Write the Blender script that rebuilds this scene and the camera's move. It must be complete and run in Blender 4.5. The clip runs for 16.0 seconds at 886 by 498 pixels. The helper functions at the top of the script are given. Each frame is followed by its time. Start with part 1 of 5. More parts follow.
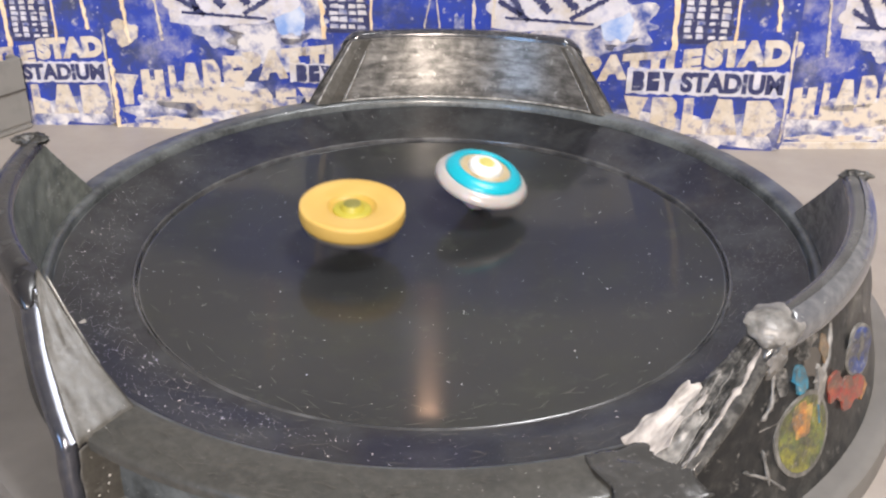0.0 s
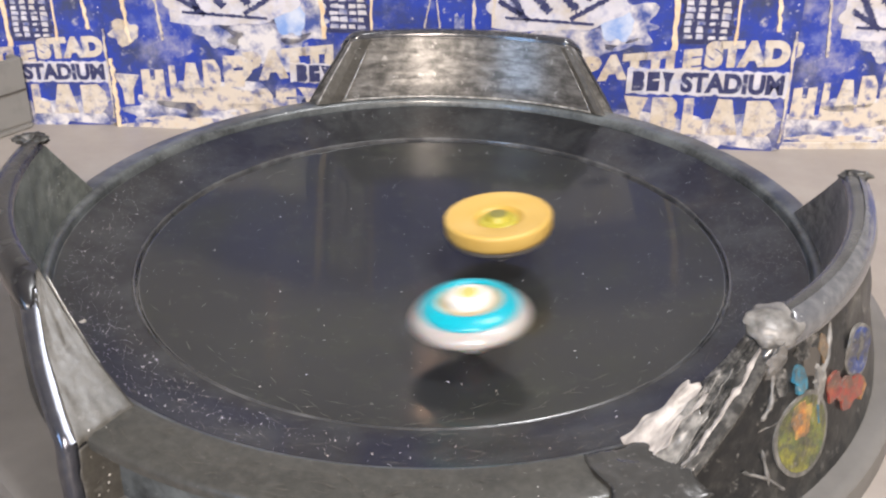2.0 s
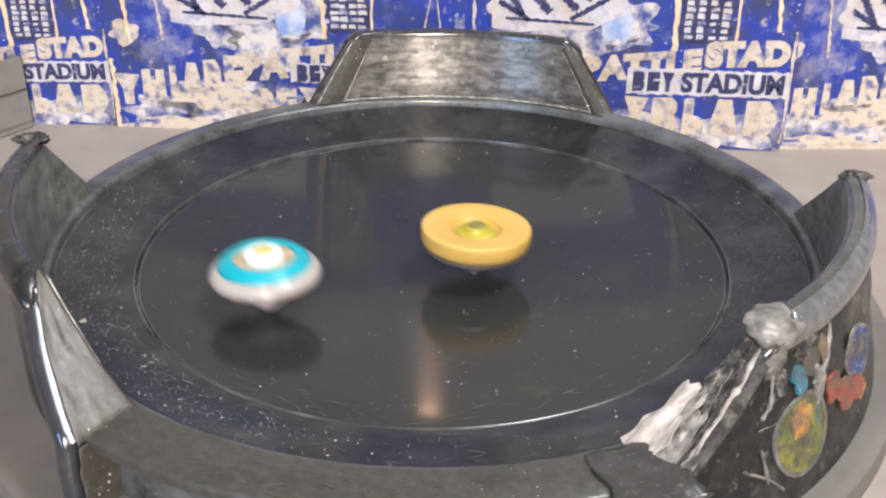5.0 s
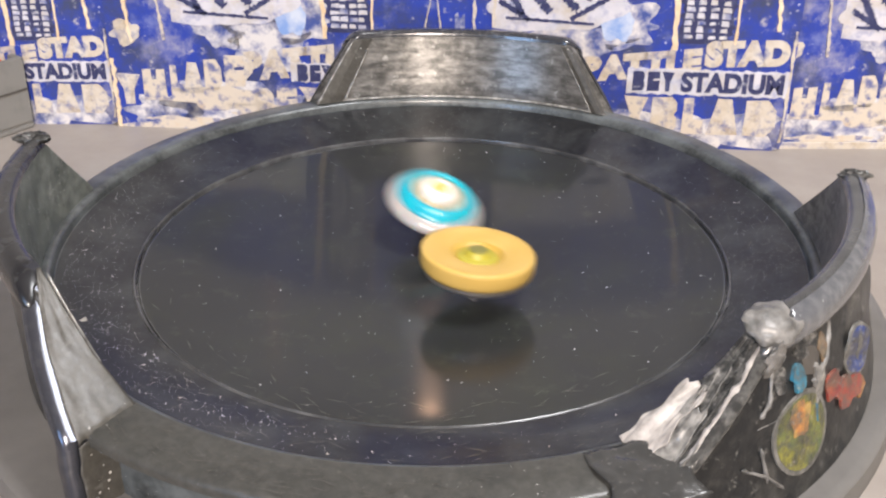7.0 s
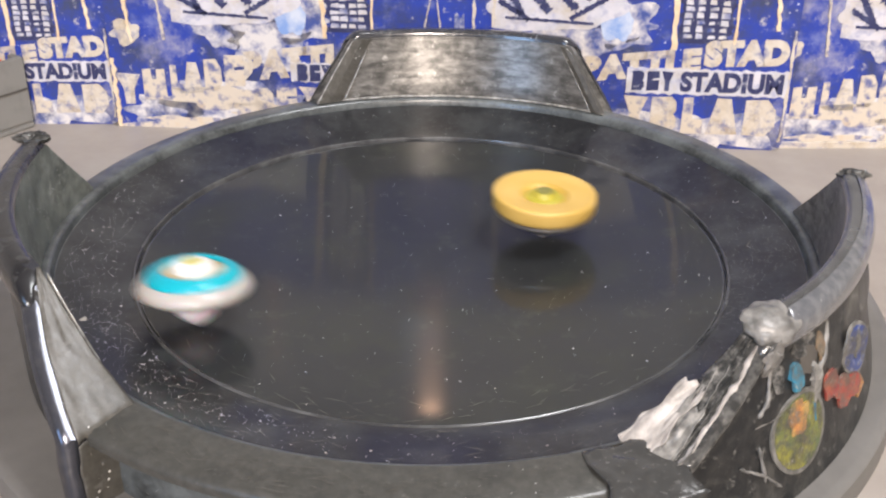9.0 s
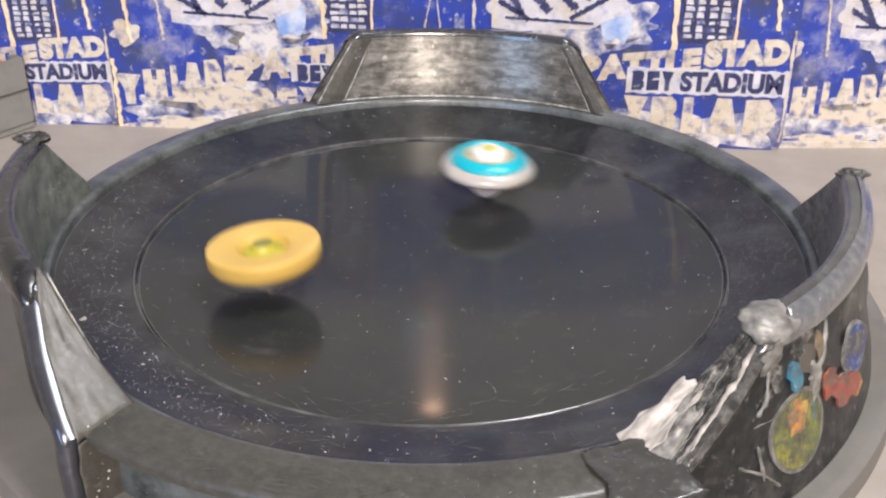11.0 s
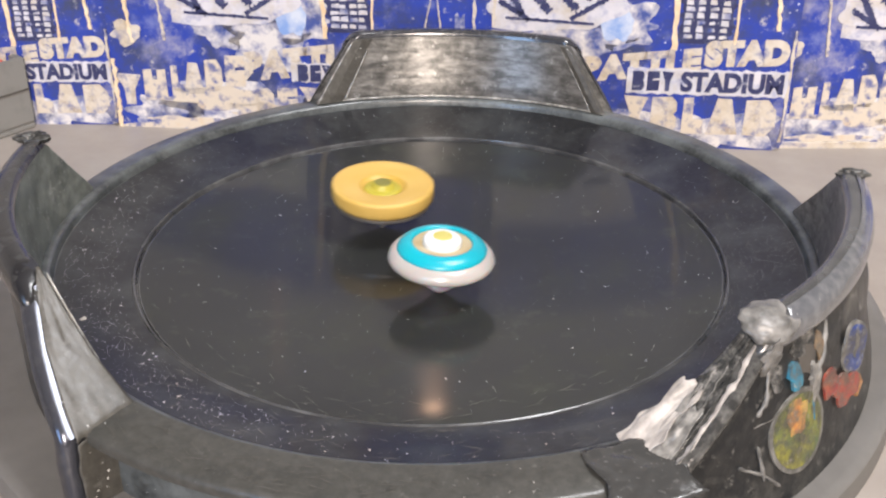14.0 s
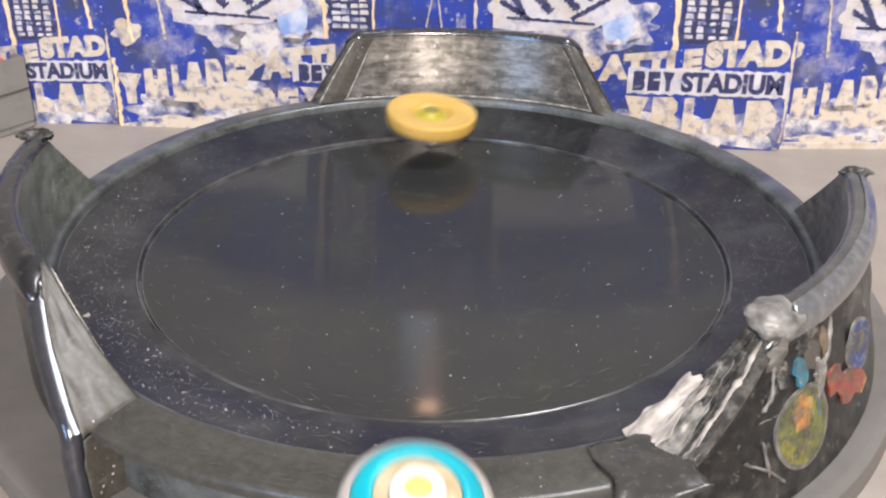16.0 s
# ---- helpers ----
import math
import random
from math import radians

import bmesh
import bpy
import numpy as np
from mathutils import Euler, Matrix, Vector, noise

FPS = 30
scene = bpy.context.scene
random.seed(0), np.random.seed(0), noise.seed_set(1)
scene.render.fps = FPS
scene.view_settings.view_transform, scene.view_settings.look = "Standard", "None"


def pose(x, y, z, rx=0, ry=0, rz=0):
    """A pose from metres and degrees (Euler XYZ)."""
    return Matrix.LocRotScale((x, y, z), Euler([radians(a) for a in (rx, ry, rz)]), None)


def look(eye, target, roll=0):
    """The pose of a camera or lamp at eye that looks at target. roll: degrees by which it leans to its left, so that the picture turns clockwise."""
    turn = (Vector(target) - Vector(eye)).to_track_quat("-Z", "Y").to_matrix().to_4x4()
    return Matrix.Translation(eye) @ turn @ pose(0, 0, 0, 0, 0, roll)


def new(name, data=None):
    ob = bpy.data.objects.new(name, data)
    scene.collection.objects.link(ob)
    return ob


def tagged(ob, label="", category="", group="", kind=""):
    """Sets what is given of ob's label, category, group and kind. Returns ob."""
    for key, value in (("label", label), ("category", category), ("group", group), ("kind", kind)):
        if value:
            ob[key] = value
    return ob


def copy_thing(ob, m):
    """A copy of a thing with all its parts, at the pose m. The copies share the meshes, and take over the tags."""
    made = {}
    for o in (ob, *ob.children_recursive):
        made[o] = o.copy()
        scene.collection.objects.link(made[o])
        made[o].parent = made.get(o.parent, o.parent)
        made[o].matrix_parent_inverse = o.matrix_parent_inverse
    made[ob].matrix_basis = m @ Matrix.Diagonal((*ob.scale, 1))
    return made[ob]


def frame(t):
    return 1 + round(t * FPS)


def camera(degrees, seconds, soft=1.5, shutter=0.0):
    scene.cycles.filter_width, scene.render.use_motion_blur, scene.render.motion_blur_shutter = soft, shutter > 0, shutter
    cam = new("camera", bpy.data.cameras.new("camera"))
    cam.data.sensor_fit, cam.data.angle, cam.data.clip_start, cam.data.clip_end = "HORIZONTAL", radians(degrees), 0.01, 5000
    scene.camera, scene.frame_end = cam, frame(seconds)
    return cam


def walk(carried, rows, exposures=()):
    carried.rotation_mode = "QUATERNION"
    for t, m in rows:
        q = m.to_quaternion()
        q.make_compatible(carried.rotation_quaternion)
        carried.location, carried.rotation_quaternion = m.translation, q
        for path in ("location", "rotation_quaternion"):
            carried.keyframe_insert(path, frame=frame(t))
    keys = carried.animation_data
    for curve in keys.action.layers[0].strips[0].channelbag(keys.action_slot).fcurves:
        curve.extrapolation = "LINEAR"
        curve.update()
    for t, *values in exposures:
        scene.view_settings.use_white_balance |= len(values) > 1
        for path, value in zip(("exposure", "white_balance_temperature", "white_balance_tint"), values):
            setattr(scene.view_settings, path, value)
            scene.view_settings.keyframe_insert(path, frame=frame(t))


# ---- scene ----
cam = camera(43.82, 16.0, soft=2.3, shutter=0.5)
walk(cam, [
    (0.0, pose(-0.0023, -0.4352, 0.2352, 61.77, 0, -0.91) @ pose(0, 0, 0, 0, 0, 0.31)),
    (4.0, pose(-0.0019, -0.4356, 0.2353, 61.77, 0, -0.86) @ pose(0, 0, 0, 0, 0, 0.34)),
    (6.5, pose(-0.0018, -0.4362, 0.2351, 61.80, 0, -0.83) @ pose(0, 0, 0, 0, 0, 0.34)),
    (7.5, pose(-0.0011, -0.4370, 0.2350, 61.81, 0, -0.77) @ pose(0, 0, 0, 0, 0, 0.29)),
    (9.0, pose(-0.0007, -0.4373, 0.2353, 61.79, 0, -0.74) @ pose(0, 0, 0, 0, 0, 0.27)),
    (11.5, pose(0.0005, -0.4379, 0.2351, 61.83, 0, -0.61) @ pose(0, 0, 0, 0, 0, 0.17)),
    (14.0, pose(0.0006, -0.4379, 0.2349, 61.85, 0, -0.59) @ pose(0, 0, 0, 0, 0, 0.19)),
    (15.5, pose(0.0004, -0.4380, 0.2351, 61.82, 0, -0.64) @ pose(0, 0, 0, 0, 0, 0.22)),
    (16.0, pose(-0.0033, -0.4395, 0.2324, 62.09, 0, -0.92) @ pose(0, 0, 0, 0, 0, 0.43)),
])

# ---- light: a closed room with a warm standing lamp, an added overhead fill and a cool window ----
scene.view_settings.exposure = 0.0
world = bpy.data.worlds.new("world")
scene.world = world
world.use_nodes = True
world.node_tree.nodes["Background"].inputs["Color"].default_value = (0.75, 0.8, 0.9, 1)
world.node_tree.nodes["Background"].inputs["Strength"].default_value = 0.25


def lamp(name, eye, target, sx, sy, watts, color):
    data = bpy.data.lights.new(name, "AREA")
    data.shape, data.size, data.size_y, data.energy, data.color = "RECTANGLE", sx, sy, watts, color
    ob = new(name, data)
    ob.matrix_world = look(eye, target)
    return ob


lamp("room_lamp", (0.03, -1.42, 0.88), (0.03, 0.12, 0), 0.26, 0.26, 37.0, (1.0, 0.87, 0.77))
lamp("window_light", (-0.76, -1.30, 0.72), (0, 0.1, 0), 0.28, 0.9, 10.0, (0.38, 0.61, 1.0))
# overhead fill, added to brighten the right-hand boxes
lamp("right_fill", (0.60, -0.15, 1.60), (0.2, 0.1, 0), 0.5, 0.5, 26, (0.97, 0.97, 1.0))
# small lights added far behind the boxes, only to draw the streaks mirrored in the bowl
lamp("warm_streak_light", (0.0, 0.80, 0.480), (0, -0.1, 0), 0.016, 0.026, 0.032, (1.0, 0.58, 0.35))
lamp("warm_streak_light", (-0.155, 0.80, 0.452), (-0.06, -0.06, 0), 0.005, 0.004, 0.0004, (1.0, 0.5, 0.3))
lamp("cool_streak_light", (-0.010, 0.80, 0.428), (0, -0.02, 0), 0.035, 0.008, 0.005, (0.5, 0.72, 1.0))


# ---- materials ----
def mat(name, color, rough=0.5, metal=0.0, color2=None, scale=40.0, stretch=(1, 1, 1), bump=0.0, bump_scale=200.0,
        lo=0.4, hi=0.65, spec=0.5, coat=0.0, rough2=None, detail=6.0, coat_rough=0.1):
    """A surface with two tones laid by noise, a fine bump and an uneven gloss."""
    m = bpy.data.materials.new(name)
    m.use_nodes = True
    n, l = m.node_tree.nodes, m.node_tree.links
    b = n["Principled BSDF"]
    b.inputs["Roughness"].default_value, b.inputs["Metallic"].default_value = rough, metal
    b.inputs["Specular IOR Level"].default_value, b.inputs["Coat Weight"].default_value = spec, coat
    b.inputs["Base Color"].default_value, b.inputs["Coat Roughness"].default_value = (*color, 1), coat_rough
    co, mp = n.new("ShaderNodeTexCoord"), n.new("ShaderNodeMapping")
    mp.inputs["Scale"].default_value = stretch
    l.new(co.outputs["Object"], mp.inputs["Vector"])
    if color2:
        t, r, x = n.new("ShaderNodeTexNoise"), n.new("ShaderNodeValToRGB"), n.new("ShaderNodeMix")
        x.data_type = "RGBA"
        t.inputs["Scale"].default_value, t.inputs["Detail"].default_value, t.inputs["Roughness"].default_value = scale, detail, 0.60
        r.color_ramp.elements[0].position, r.color_ramp.elements[1].position = lo, hi
        l.new(mp.outputs["Vector"], t.inputs["Vector"])
        l.new(t.outputs["Fac"], r.inputs["Fac"])
        l.new(r.outputs["Color"], x.inputs[0])
        x.inputs[6].default_value, x.inputs[7].default_value = (*color, 1), (*color2, 1)
        l.new(x.outputs[2], b.inputs["Base Color"])
        m["tone"] = x.name
        if rough2 is not None:
            g = n.new("ShaderNodeMapRange")
            g.inputs["To Min"].default_value, g.inputs["To Max"].default_value = rough, rough2
            l.new(r.outputs["Color"], g.inputs["Value"])
            l.new(g.outputs["Result"], b.inputs["Roughness"])
    if bump:
        t, u = n.new("ShaderNodeTexNoise"), n.new("ShaderNodeBump")
        t.inputs["Scale"].default_value, t.inputs["Detail"].default_value = bump_scale, 8
        u.inputs["Strength"].default_value, u.inputs["Distance"].default_value = bump, 0.001
        l.new(mp.outputs["Vector"], t.inputs["Vector"])
        l.new(t.outputs["Fac"], u.inputs["Height"])
        l.new(u.outputs["Normal"], b.inputs["Normal"])
    return m


def speckled(m, scale, size, color=(0.75, 0.75, 0.74), patch=12.0, lo=0.45, hi=0.7):
    """Adds scattered dust specks, thick in some patches and thin in others."""
    n, l = m.node_tree.nodes, m.node_tree.links
    b = n["Principled BSDF"]
    old = b.inputs["Base Color"].links[0].from_socket
    co = n.new("ShaderNodeTexCoord")
    v, t, r, c, mu, x = (n.new(k) for k in ("ShaderNodeTexVoronoi", "ShaderNodeTexNoise", "ShaderNodeMapRange", "ShaderNodeMath", "ShaderNodeMath", "ShaderNodeMix"))
    v.inputs["Scale"].default_value = scale
    t.inputs["Scale"].default_value, t.inputs["Detail"].default_value = patch, 4
    r.inputs["From Min"].default_value, r.inputs["From Max"].default_value = lo, hi
    r.inputs["To Min"].default_value, r.inputs["To Max"].default_value = 0.0, size
    c.operation, mu.operation = "LESS_THAN", "MULTIPLY"
    w = n.new("ShaderNodeSeparateColor")
    l.new(co.outputs["Object"], v.inputs["Vector"])
    l.new(co.outputs["Object"], t.inputs["Vector"])
    l.new(t.outputs["Fac"], r.inputs["Value"])
    l.new(v.outputs["Distance"], c.inputs[0])
    l.new(v.outputs["Color"], w.inputs["Color"])
    l.new(r.outputs["Result"], mu.inputs[0])
    l.new(w.outputs["Red"], mu.inputs[1])
    l.new(mu.outputs["Value"], c.inputs[1])
    x.data_type = "RGBA"
    l.new(c.outputs["Value"], x.inputs[0])
    l.new(old, x.inputs[6])
    x.inputs[7].default_value = (*color, 1)
    l.new(x.outputs[2], b.inputs["Base Color"])
    return m


def brushed(m, amount):
    """Fine level scratches, which draw highlights out upright."""
    n, l = m.node_tree.nodes, m.node_tree.links
    co, t = n.new("ShaderNodeTexCoord"), n.new("ShaderNodeVectorMath")
    t.operation = "CROSS_PRODUCT"
    t.inputs[0].default_value = (0, 0, 1)
    b = n["Principled BSDF"]
    b.inputs["Anisotropic"].default_value, b.inputs["Anisotropic Rotation"].default_value = amount, 0.25
    l.new(co.outputs["Object"], t.inputs[1])
    l.new(t.outputs["Vector"], b.inputs["Tangent"])


def worn(m, color, scale, lo, hi, detail=10.0, seed=0.0):
    """Lays a further tone of wear over a surface by noise."""
    n, l = m.node_tree.nodes, m.node_tree.links
    b = n["Principled BSDF"]
    old = b.inputs["Base Color"].links[0].from_socket
    co, mp, t, r, x = (n.new(k) for k in ("ShaderNodeTexCoord", "ShaderNodeMapping", "ShaderNodeTexNoise", "ShaderNodeMapRange", "ShaderNodeMix"))
    mp.inputs["Location"].default_value = (seed, seed * 2, -seed)
    t.inputs["Scale"].default_value, t.inputs["Detail"].default_value, t.inputs["Roughness"].default_value = scale, detail, 0.72
    r.inputs["From Min"].default_value, r.inputs["From Max"].default_value = lo, hi
    x.data_type = "RGBA"
    l.new(co.outputs["Object"], mp.inputs["Vector"])
    l.new(mp.outputs["Vector"], t.inputs["Vector"])
    l.new(t.outputs["Fac"], r.inputs["Value"])
    l.new(r.outputs["Result"], x.inputs[0])
    l.new(old, x.inputs[6])
    x.inputs[7].default_value = (*color, 1)
    l.new(x.outputs[2], b.inputs["Base Color"])
    return m


BLACK = mat("black_plastic", (0.0165, 0.0178, 0.0192), 0.42, color2=(0.026, 0.0275, 0.028), scale=9, bump=0.02, bump_scale=900, lo=0.3, hi=0.8, spec=0.12, coat=0.52, coat_rough=0.09)
worn(BLACK, (0.026, 0.029, 0.022), 16, 0.48, 0.72, 12, 2.0)
worn(BLACK, (0.040, 0.043, 0.036), 70, 0.56, 0.74, 14, 6.0)
speckled(BLACK, 300, 0.14, color=(0.55, 0.55, 0.54), lo=0.42, hi=0.78)
speckled(BLACK, 800, 0.16, color=(0.16, 0.16, 0.16), lo=0.40, hi=0.70, patch=14)
BAND = mat("dusty_black_plastic", (0.008, 0.0085, 0.010), 0.38, color2=(0.022, 0.023, 0.025), scale=320, bump=0.06, bump_scale=600, rough2=0.5, lo=0.42, hi=0.8, spec=0.25, coat=0.42, coat_rough=0.12)
worn(BAND, (0.034, 0.037, 0.038), 40, 0.44, 0.68, 14, 4.0)
worn(BAND, (0.085, 0.088, 0.086), 260, 0.61, 0.72, 12, 8.0)
speckled(BAND, 520, 0.09, lo=0.42, hi=0.72, patch=9)
speckled(BAND, 900, 0.24, color=(0.22, 0.22, 0.21), lo=0.36, hi=0.68, patch=11)
RIM = mat("scuffed_black_rim", (0.022, 0.025, 0.026), 0.30, color2=(0.085, 0.093, 0.094), scale=520, bump=0.03, bump_scale=900, rough2=0.5, lo=0.44, hi=0.80, detail=10, coat=0.3, coat_rough=0.10)
worn(RIM, (0.115, 0.127, 0.129), 40, 0.42, 0.64, 14, 3.0)
speckled(RIM, 520, 0.22, color=(0.5, 0.52, 0.5))
APRON = mat("dusty_grey_plastic", (0.036, 0.036, 0.032), 0.40, color2=(0.066, 0.064, 0.058), scale=300, bump=0.08, bump_scale=700, lo=0.35, hi=0.8, detail=12, coat=0.2, coat_rough=0.15)
worn(APRON, (0.020, 0.021, 0.020), 26, 0.50, 0.68, 14, 4.0)
worn(APRON, (0.12, 0.118, 0.108), 210, 0.60, 0.74, 14, 7.0)
speckled(APRON, 380, 0.20, color=(0.5, 0.5, 0.48))
WALL = mat("scratched_smoky_plastic", (0.15, 0.145, 0.136), 0.28, metal=0.60, color2=(0.48, 0.46, 0.43), scale=330, stretch=(0.30, 0.30, 1.0), bump=0.16, bump_scale=420, lo=0.36, hi=0.80, detail=12, rough2=0.40)
worn(WALL, (0.085, 0.084, 0.078), 90, 0.48, 0.68, 14, 2.0)
worn(WALL, (0.66, 0.64, 0.61), 190, 0.60, 0.70, 12, 5.0)
speckled(WALL, 300, 0.20, color=(0.62, 0.61, 0.58))
brushed(WALL, 0.88)
SCUFFED = mat("scuffed_greenish_plastic", (0.115, 0.127, 0.115), 0.30, metal=0.2, color2=(0.25, 0.268, 0.24), scale=150, bump=0.10, bump_scale=500, lo=0.38, hi=0.75, detail=14, rough2=0.48)
worn(SCUFFED, (0.055, 0.061, 0.057), 48, 0.52, 0.68, 14, 8.0)
worn(SCUFFED, (0.42, 0.42, 0.40), 130, 0.58, 0.76, 14, 3.0)
speckled(SCUFFED, 420, 0.30, color=(0.66, 0.66, 0.63), lo=0.40, hi=0.62, patch=20)
GLOSS = mat("glossy_smoky_plastic", (0.026, 0.027, 0.032), 0.20, color2=(0.13, 0.13, 0.13), scale=240, bump=0.10, bump_scale=200, lo=0.52, hi=0.85, rough2=0.32, coat=0.6, coat_rough=0.08)
speckled(GLOSS, 300, 0.22, color=(0.55, 0.55, 0.54))
SHELLDARK = mat("dark_shell_plastic", (0.010, 0.011, 0.012), 0.36, color2=(0.032, 0.031, 0.029), scale=240, bump=0.25, bump_scale=240, spec=0.4, lo=0.45, hi=0.8, detail=12)
worn(SHELLDARK, (0.075, 0.073, 0.066), 45, 0.48, 0.68, 14, 3.0)
worn(SHELLDARK, (0.22, 0.213, 0.195), 150, 0.58, 0.70, 14, 5.0)
FILM = mat("whitish_creased_film", (0.030, 0.030, 0.029), 0.18, color2=(0.13, 0.126, 0.118), scale=200, bump=0.35, bump_scale=240, lo=0.46, hi=0.75, rough2=0.32, detail=14, coat=0.4)
worn(FILM, (0.30, 0.29, 0.275), 90, 0.55, 0.80, 14, 4.0)
COLUMN = mat("rubbed_glossy_column", (0.085, 0.088, 0.105), 0.20, metal=0.75, color2=(0.15, 0.15, 0.155), scale=240, bump=0.05, bump_scale=260, lo=0.50, hi=0.80, rough2=0.30, detail=10)
brushed(COLUMN, 0.85)
# the lip's sheen is put into this lighter grey
LIPMAT = mat("lip_sheen_plastic", (0.085, 0.088, 0.098), 0.16, color2=(0.17, 0.172, 0.178), scale=200, bump=0.06, bump_scale=200, lo=0.40, hi=0.85, rough2=0.30, coat=0.7, coat_rough=0.09)
speckled(LIPMAT, 300, 0.22, color=(0.6, 0.6, 0.58))
RING = mat("worn_ridge", (0.030, 0.031, 0.033), 0.26, color2=(0.085, 0.086, 0.088), scale=60, coat=0.45, coat_rough=0.1)
DARKLIP = mat("dark_glossy_lip", (0.010, 0.010, 0.012), 0.26, color2=(0.06, 0.062, 0.06), scale=160, bump=0.08, bump_scale=260, lo=0.55, hi=0.78, rough2=0.40, coat=0.3, coat_rough=0.12)
# pale tone for the bright lines along the wall edges
BEAD = mat("pale_edge_line", (0.16, 0.155, 0.145), 0.2, color2=(0.42, 0.41, 0.385), scale=240, lo=0.40, hi=0.66, coat=0.4, coat_rough=0.1)
DUSTY = mat("dusty_grey_film", (0.062, 0.058, 0.050), 0.36, color2=(0.105, 0.099, 0.087), scale=420, bump=0.14, bump_scale=300, lo=0.38, hi=0.8, rough2=0.55, detail=12)
worn(DUSTY, (0.034, 0.032, 0.028), 55, 0.50, 0.68, 14, 9.0)
worn(DUSTY, (0.17, 0.163, 0.15), 160, 0.58, 0.74, 14, 3.0)
speckled(DUSTY, 330, 0.30, color=(0.62, 0.61, 0.58))
FLANGE = mat("dull_grey_plastic", (0.115, 0.110, 0.102), 0.5, color2=(0.15, 0.143, 0.133), scale=30, bump=0.05)
TABLE = mat("beige_table_laminate", (0.26, 0.228, 0.202), 0.45, color2=(0.31, 0.278, 0.246), scale=22, bump=0.04, bump_scale=400)
TAPE = mat("crumpled_white_tape", (0.34, 0.31, 0.285), 0.45, color2=(0.50, 0.465, 0.43), scale=160, bump=0.4, bump_scale=260)
HAZE = mat("hazy_crumpled_tape", (0.11, 0.107, 0.10), 0.28, color2=(0.33, 0.315, 0.29), scale=260, bump=0.4, bump_scale=300, lo=0.38, hi=0.74, detail=14, rough2=0.4)
worn(TAPE, (0.22, 0.205, 0.185), 90, 0.50, 0.68, 14, 3.0)
LUMP = mat("greyish_crumpled_tape", (0.085, 0.083, 0.078), 0.40, color2=(0.27, 0.26, 0.245), scale=120, bump=0.35, bump_scale=300, lo=0.38, hi=0.70, detail=12)
WAD = mat("dark_crumpled_tape", (0.022, 0.022, 0.021), 0.35, color2=(0.15, 0.147, 0.135), scale=200, bump=0.5, bump_scale=300, lo=0.48, hi=0.75, detail=12)
DUST_TAPE = mat("clear_tape_over_black", (0.018, 0.019, 0.019), 0.22, color2=(0.10, 0.097, 0.09), scale=260, bump=0.35, bump_scale=220, lo=0.44, hi=0.75, detail=14, rough2=0.36)
worn(DUST_TAPE, (0.34, 0.325, 0.30), 70, 0.56, 0.68, 14, 8.0)
worn(DUST_TAPE, (0.24, 0.23, 0.215), 150, 0.50, 0.80, 14, 5.0)
SHEET = mat("dark_taped_film", (0.040, 0.040, 0.039), 0.20, color2=(0.075, 0.073, 0.07), scale=420, bump=0.3, bump_scale=260, lo=0.56, hi=0.74, rough2=0.35)
YELLOW = mat("yellow_plastic", (0.52, 0.335, 0.080), 0.42, color2=(0.59, 0.40, 0.12), scale=60, spec=0.4)
LIME = mat("lime_plastic", (0.36, 0.31, 0.03), 0.45, color2=(0.43, 0.37, 0.05), scale=80)
OLIVE = mat("olive_plastic", (0.16, 0.15, 0.03), 0.4, color2=(0.22, 0.20, 0.05), scale=80)
OCHRE = mat("ochre_plastic", (0.45, 0.29, 0.05), 0.45, color2=(0.52, 0.34, 0.07), scale=80)
STEEL = mat("grey_metal", (0.42, 0.39, 0.37), 0.3, metal=0.85, color2=(0.55, 0.52, 0.49), scale=60)
SMOKE = mat("smoky_grey_tip", (0.58, 0.52, 0.48), 0.3, color2=(0.66, 0.60, 0.56), scale=60)
CYAN = mat("cyan_plastic", (0.0, 0.31, 0.40), 0.32, color2=(0.0, 0.38, 0.46), scale=60, coat=0.12, coat_rough=0.25)
WHITE = mat("white_plastic", (0.70, 0.69, 0.67), 0.3, color2=(0.75, 0.74, 0.72), scale=60)
PEARL = mat("pearl_grey_plastic", (0.37, 0.345, 0.325), 0.28, color2=(0.43, 0.405, 0.38), scale=60, coat=0.2)
PINK = mat("pale_pink_plastic", (0.80, 0.70, 0.75), 0.3, color2=(0.84, 0.76, 0.80), scale=60)
for milky, amount in ((PINK, 0.6), (PEARL, 0.25)):
    skin = milky.node_tree.nodes["Principled BSDF"]
    skin.inputs["Subsurface Weight"].default_value, skin.inputs["Subsurface Scale"].default_value = amount, 0.004
TAN = mat("tan_plastic", (0.34, 0.26, 0.13), 0.4, color2=(0.48, 0.42, 0.30), scale=120)
PALE_LIME = mat("pale_lime_plastic", (0.46, 0.41, 0.10), 0.4, color2=(0.52, 0.47, 0.15), scale=80)
BLUE_CARD = mat("worn_blue_card", (0.018, 0.045, 0.33), 0.5, color2=(0.26, 0.29, 0.50), scale=38, lo=0.56, hi=0.76, detail=12, bump=0.2, bump_scale=300)
speckled(BLUE_CARD, 300, 0.30, color=(0.5, 0.52, 0.7), patch=20)
CREAM = mat("worn_cream_print", (0.56, 0.485, 0.385), 0.8, color2=(0.62, 0.57, 0.51), scale=70, bump=0.15, bump_scale=300)
CREAM_WORN = mat("cream_print_rubbed_to_blue", (0.60, 0.525, 0.43), 0.8, color2=(0.14, 0.15, 0.30), scale=130, lo=0.50, hi=0.64, detail=10)
CLOUD = mat("pale_cloud_print", (0.64, 0.61, 0.60), 0.8, color2=(0.05, 0.08, 0.28), scale=75, lo=0.42, hi=0.62, detail=12)
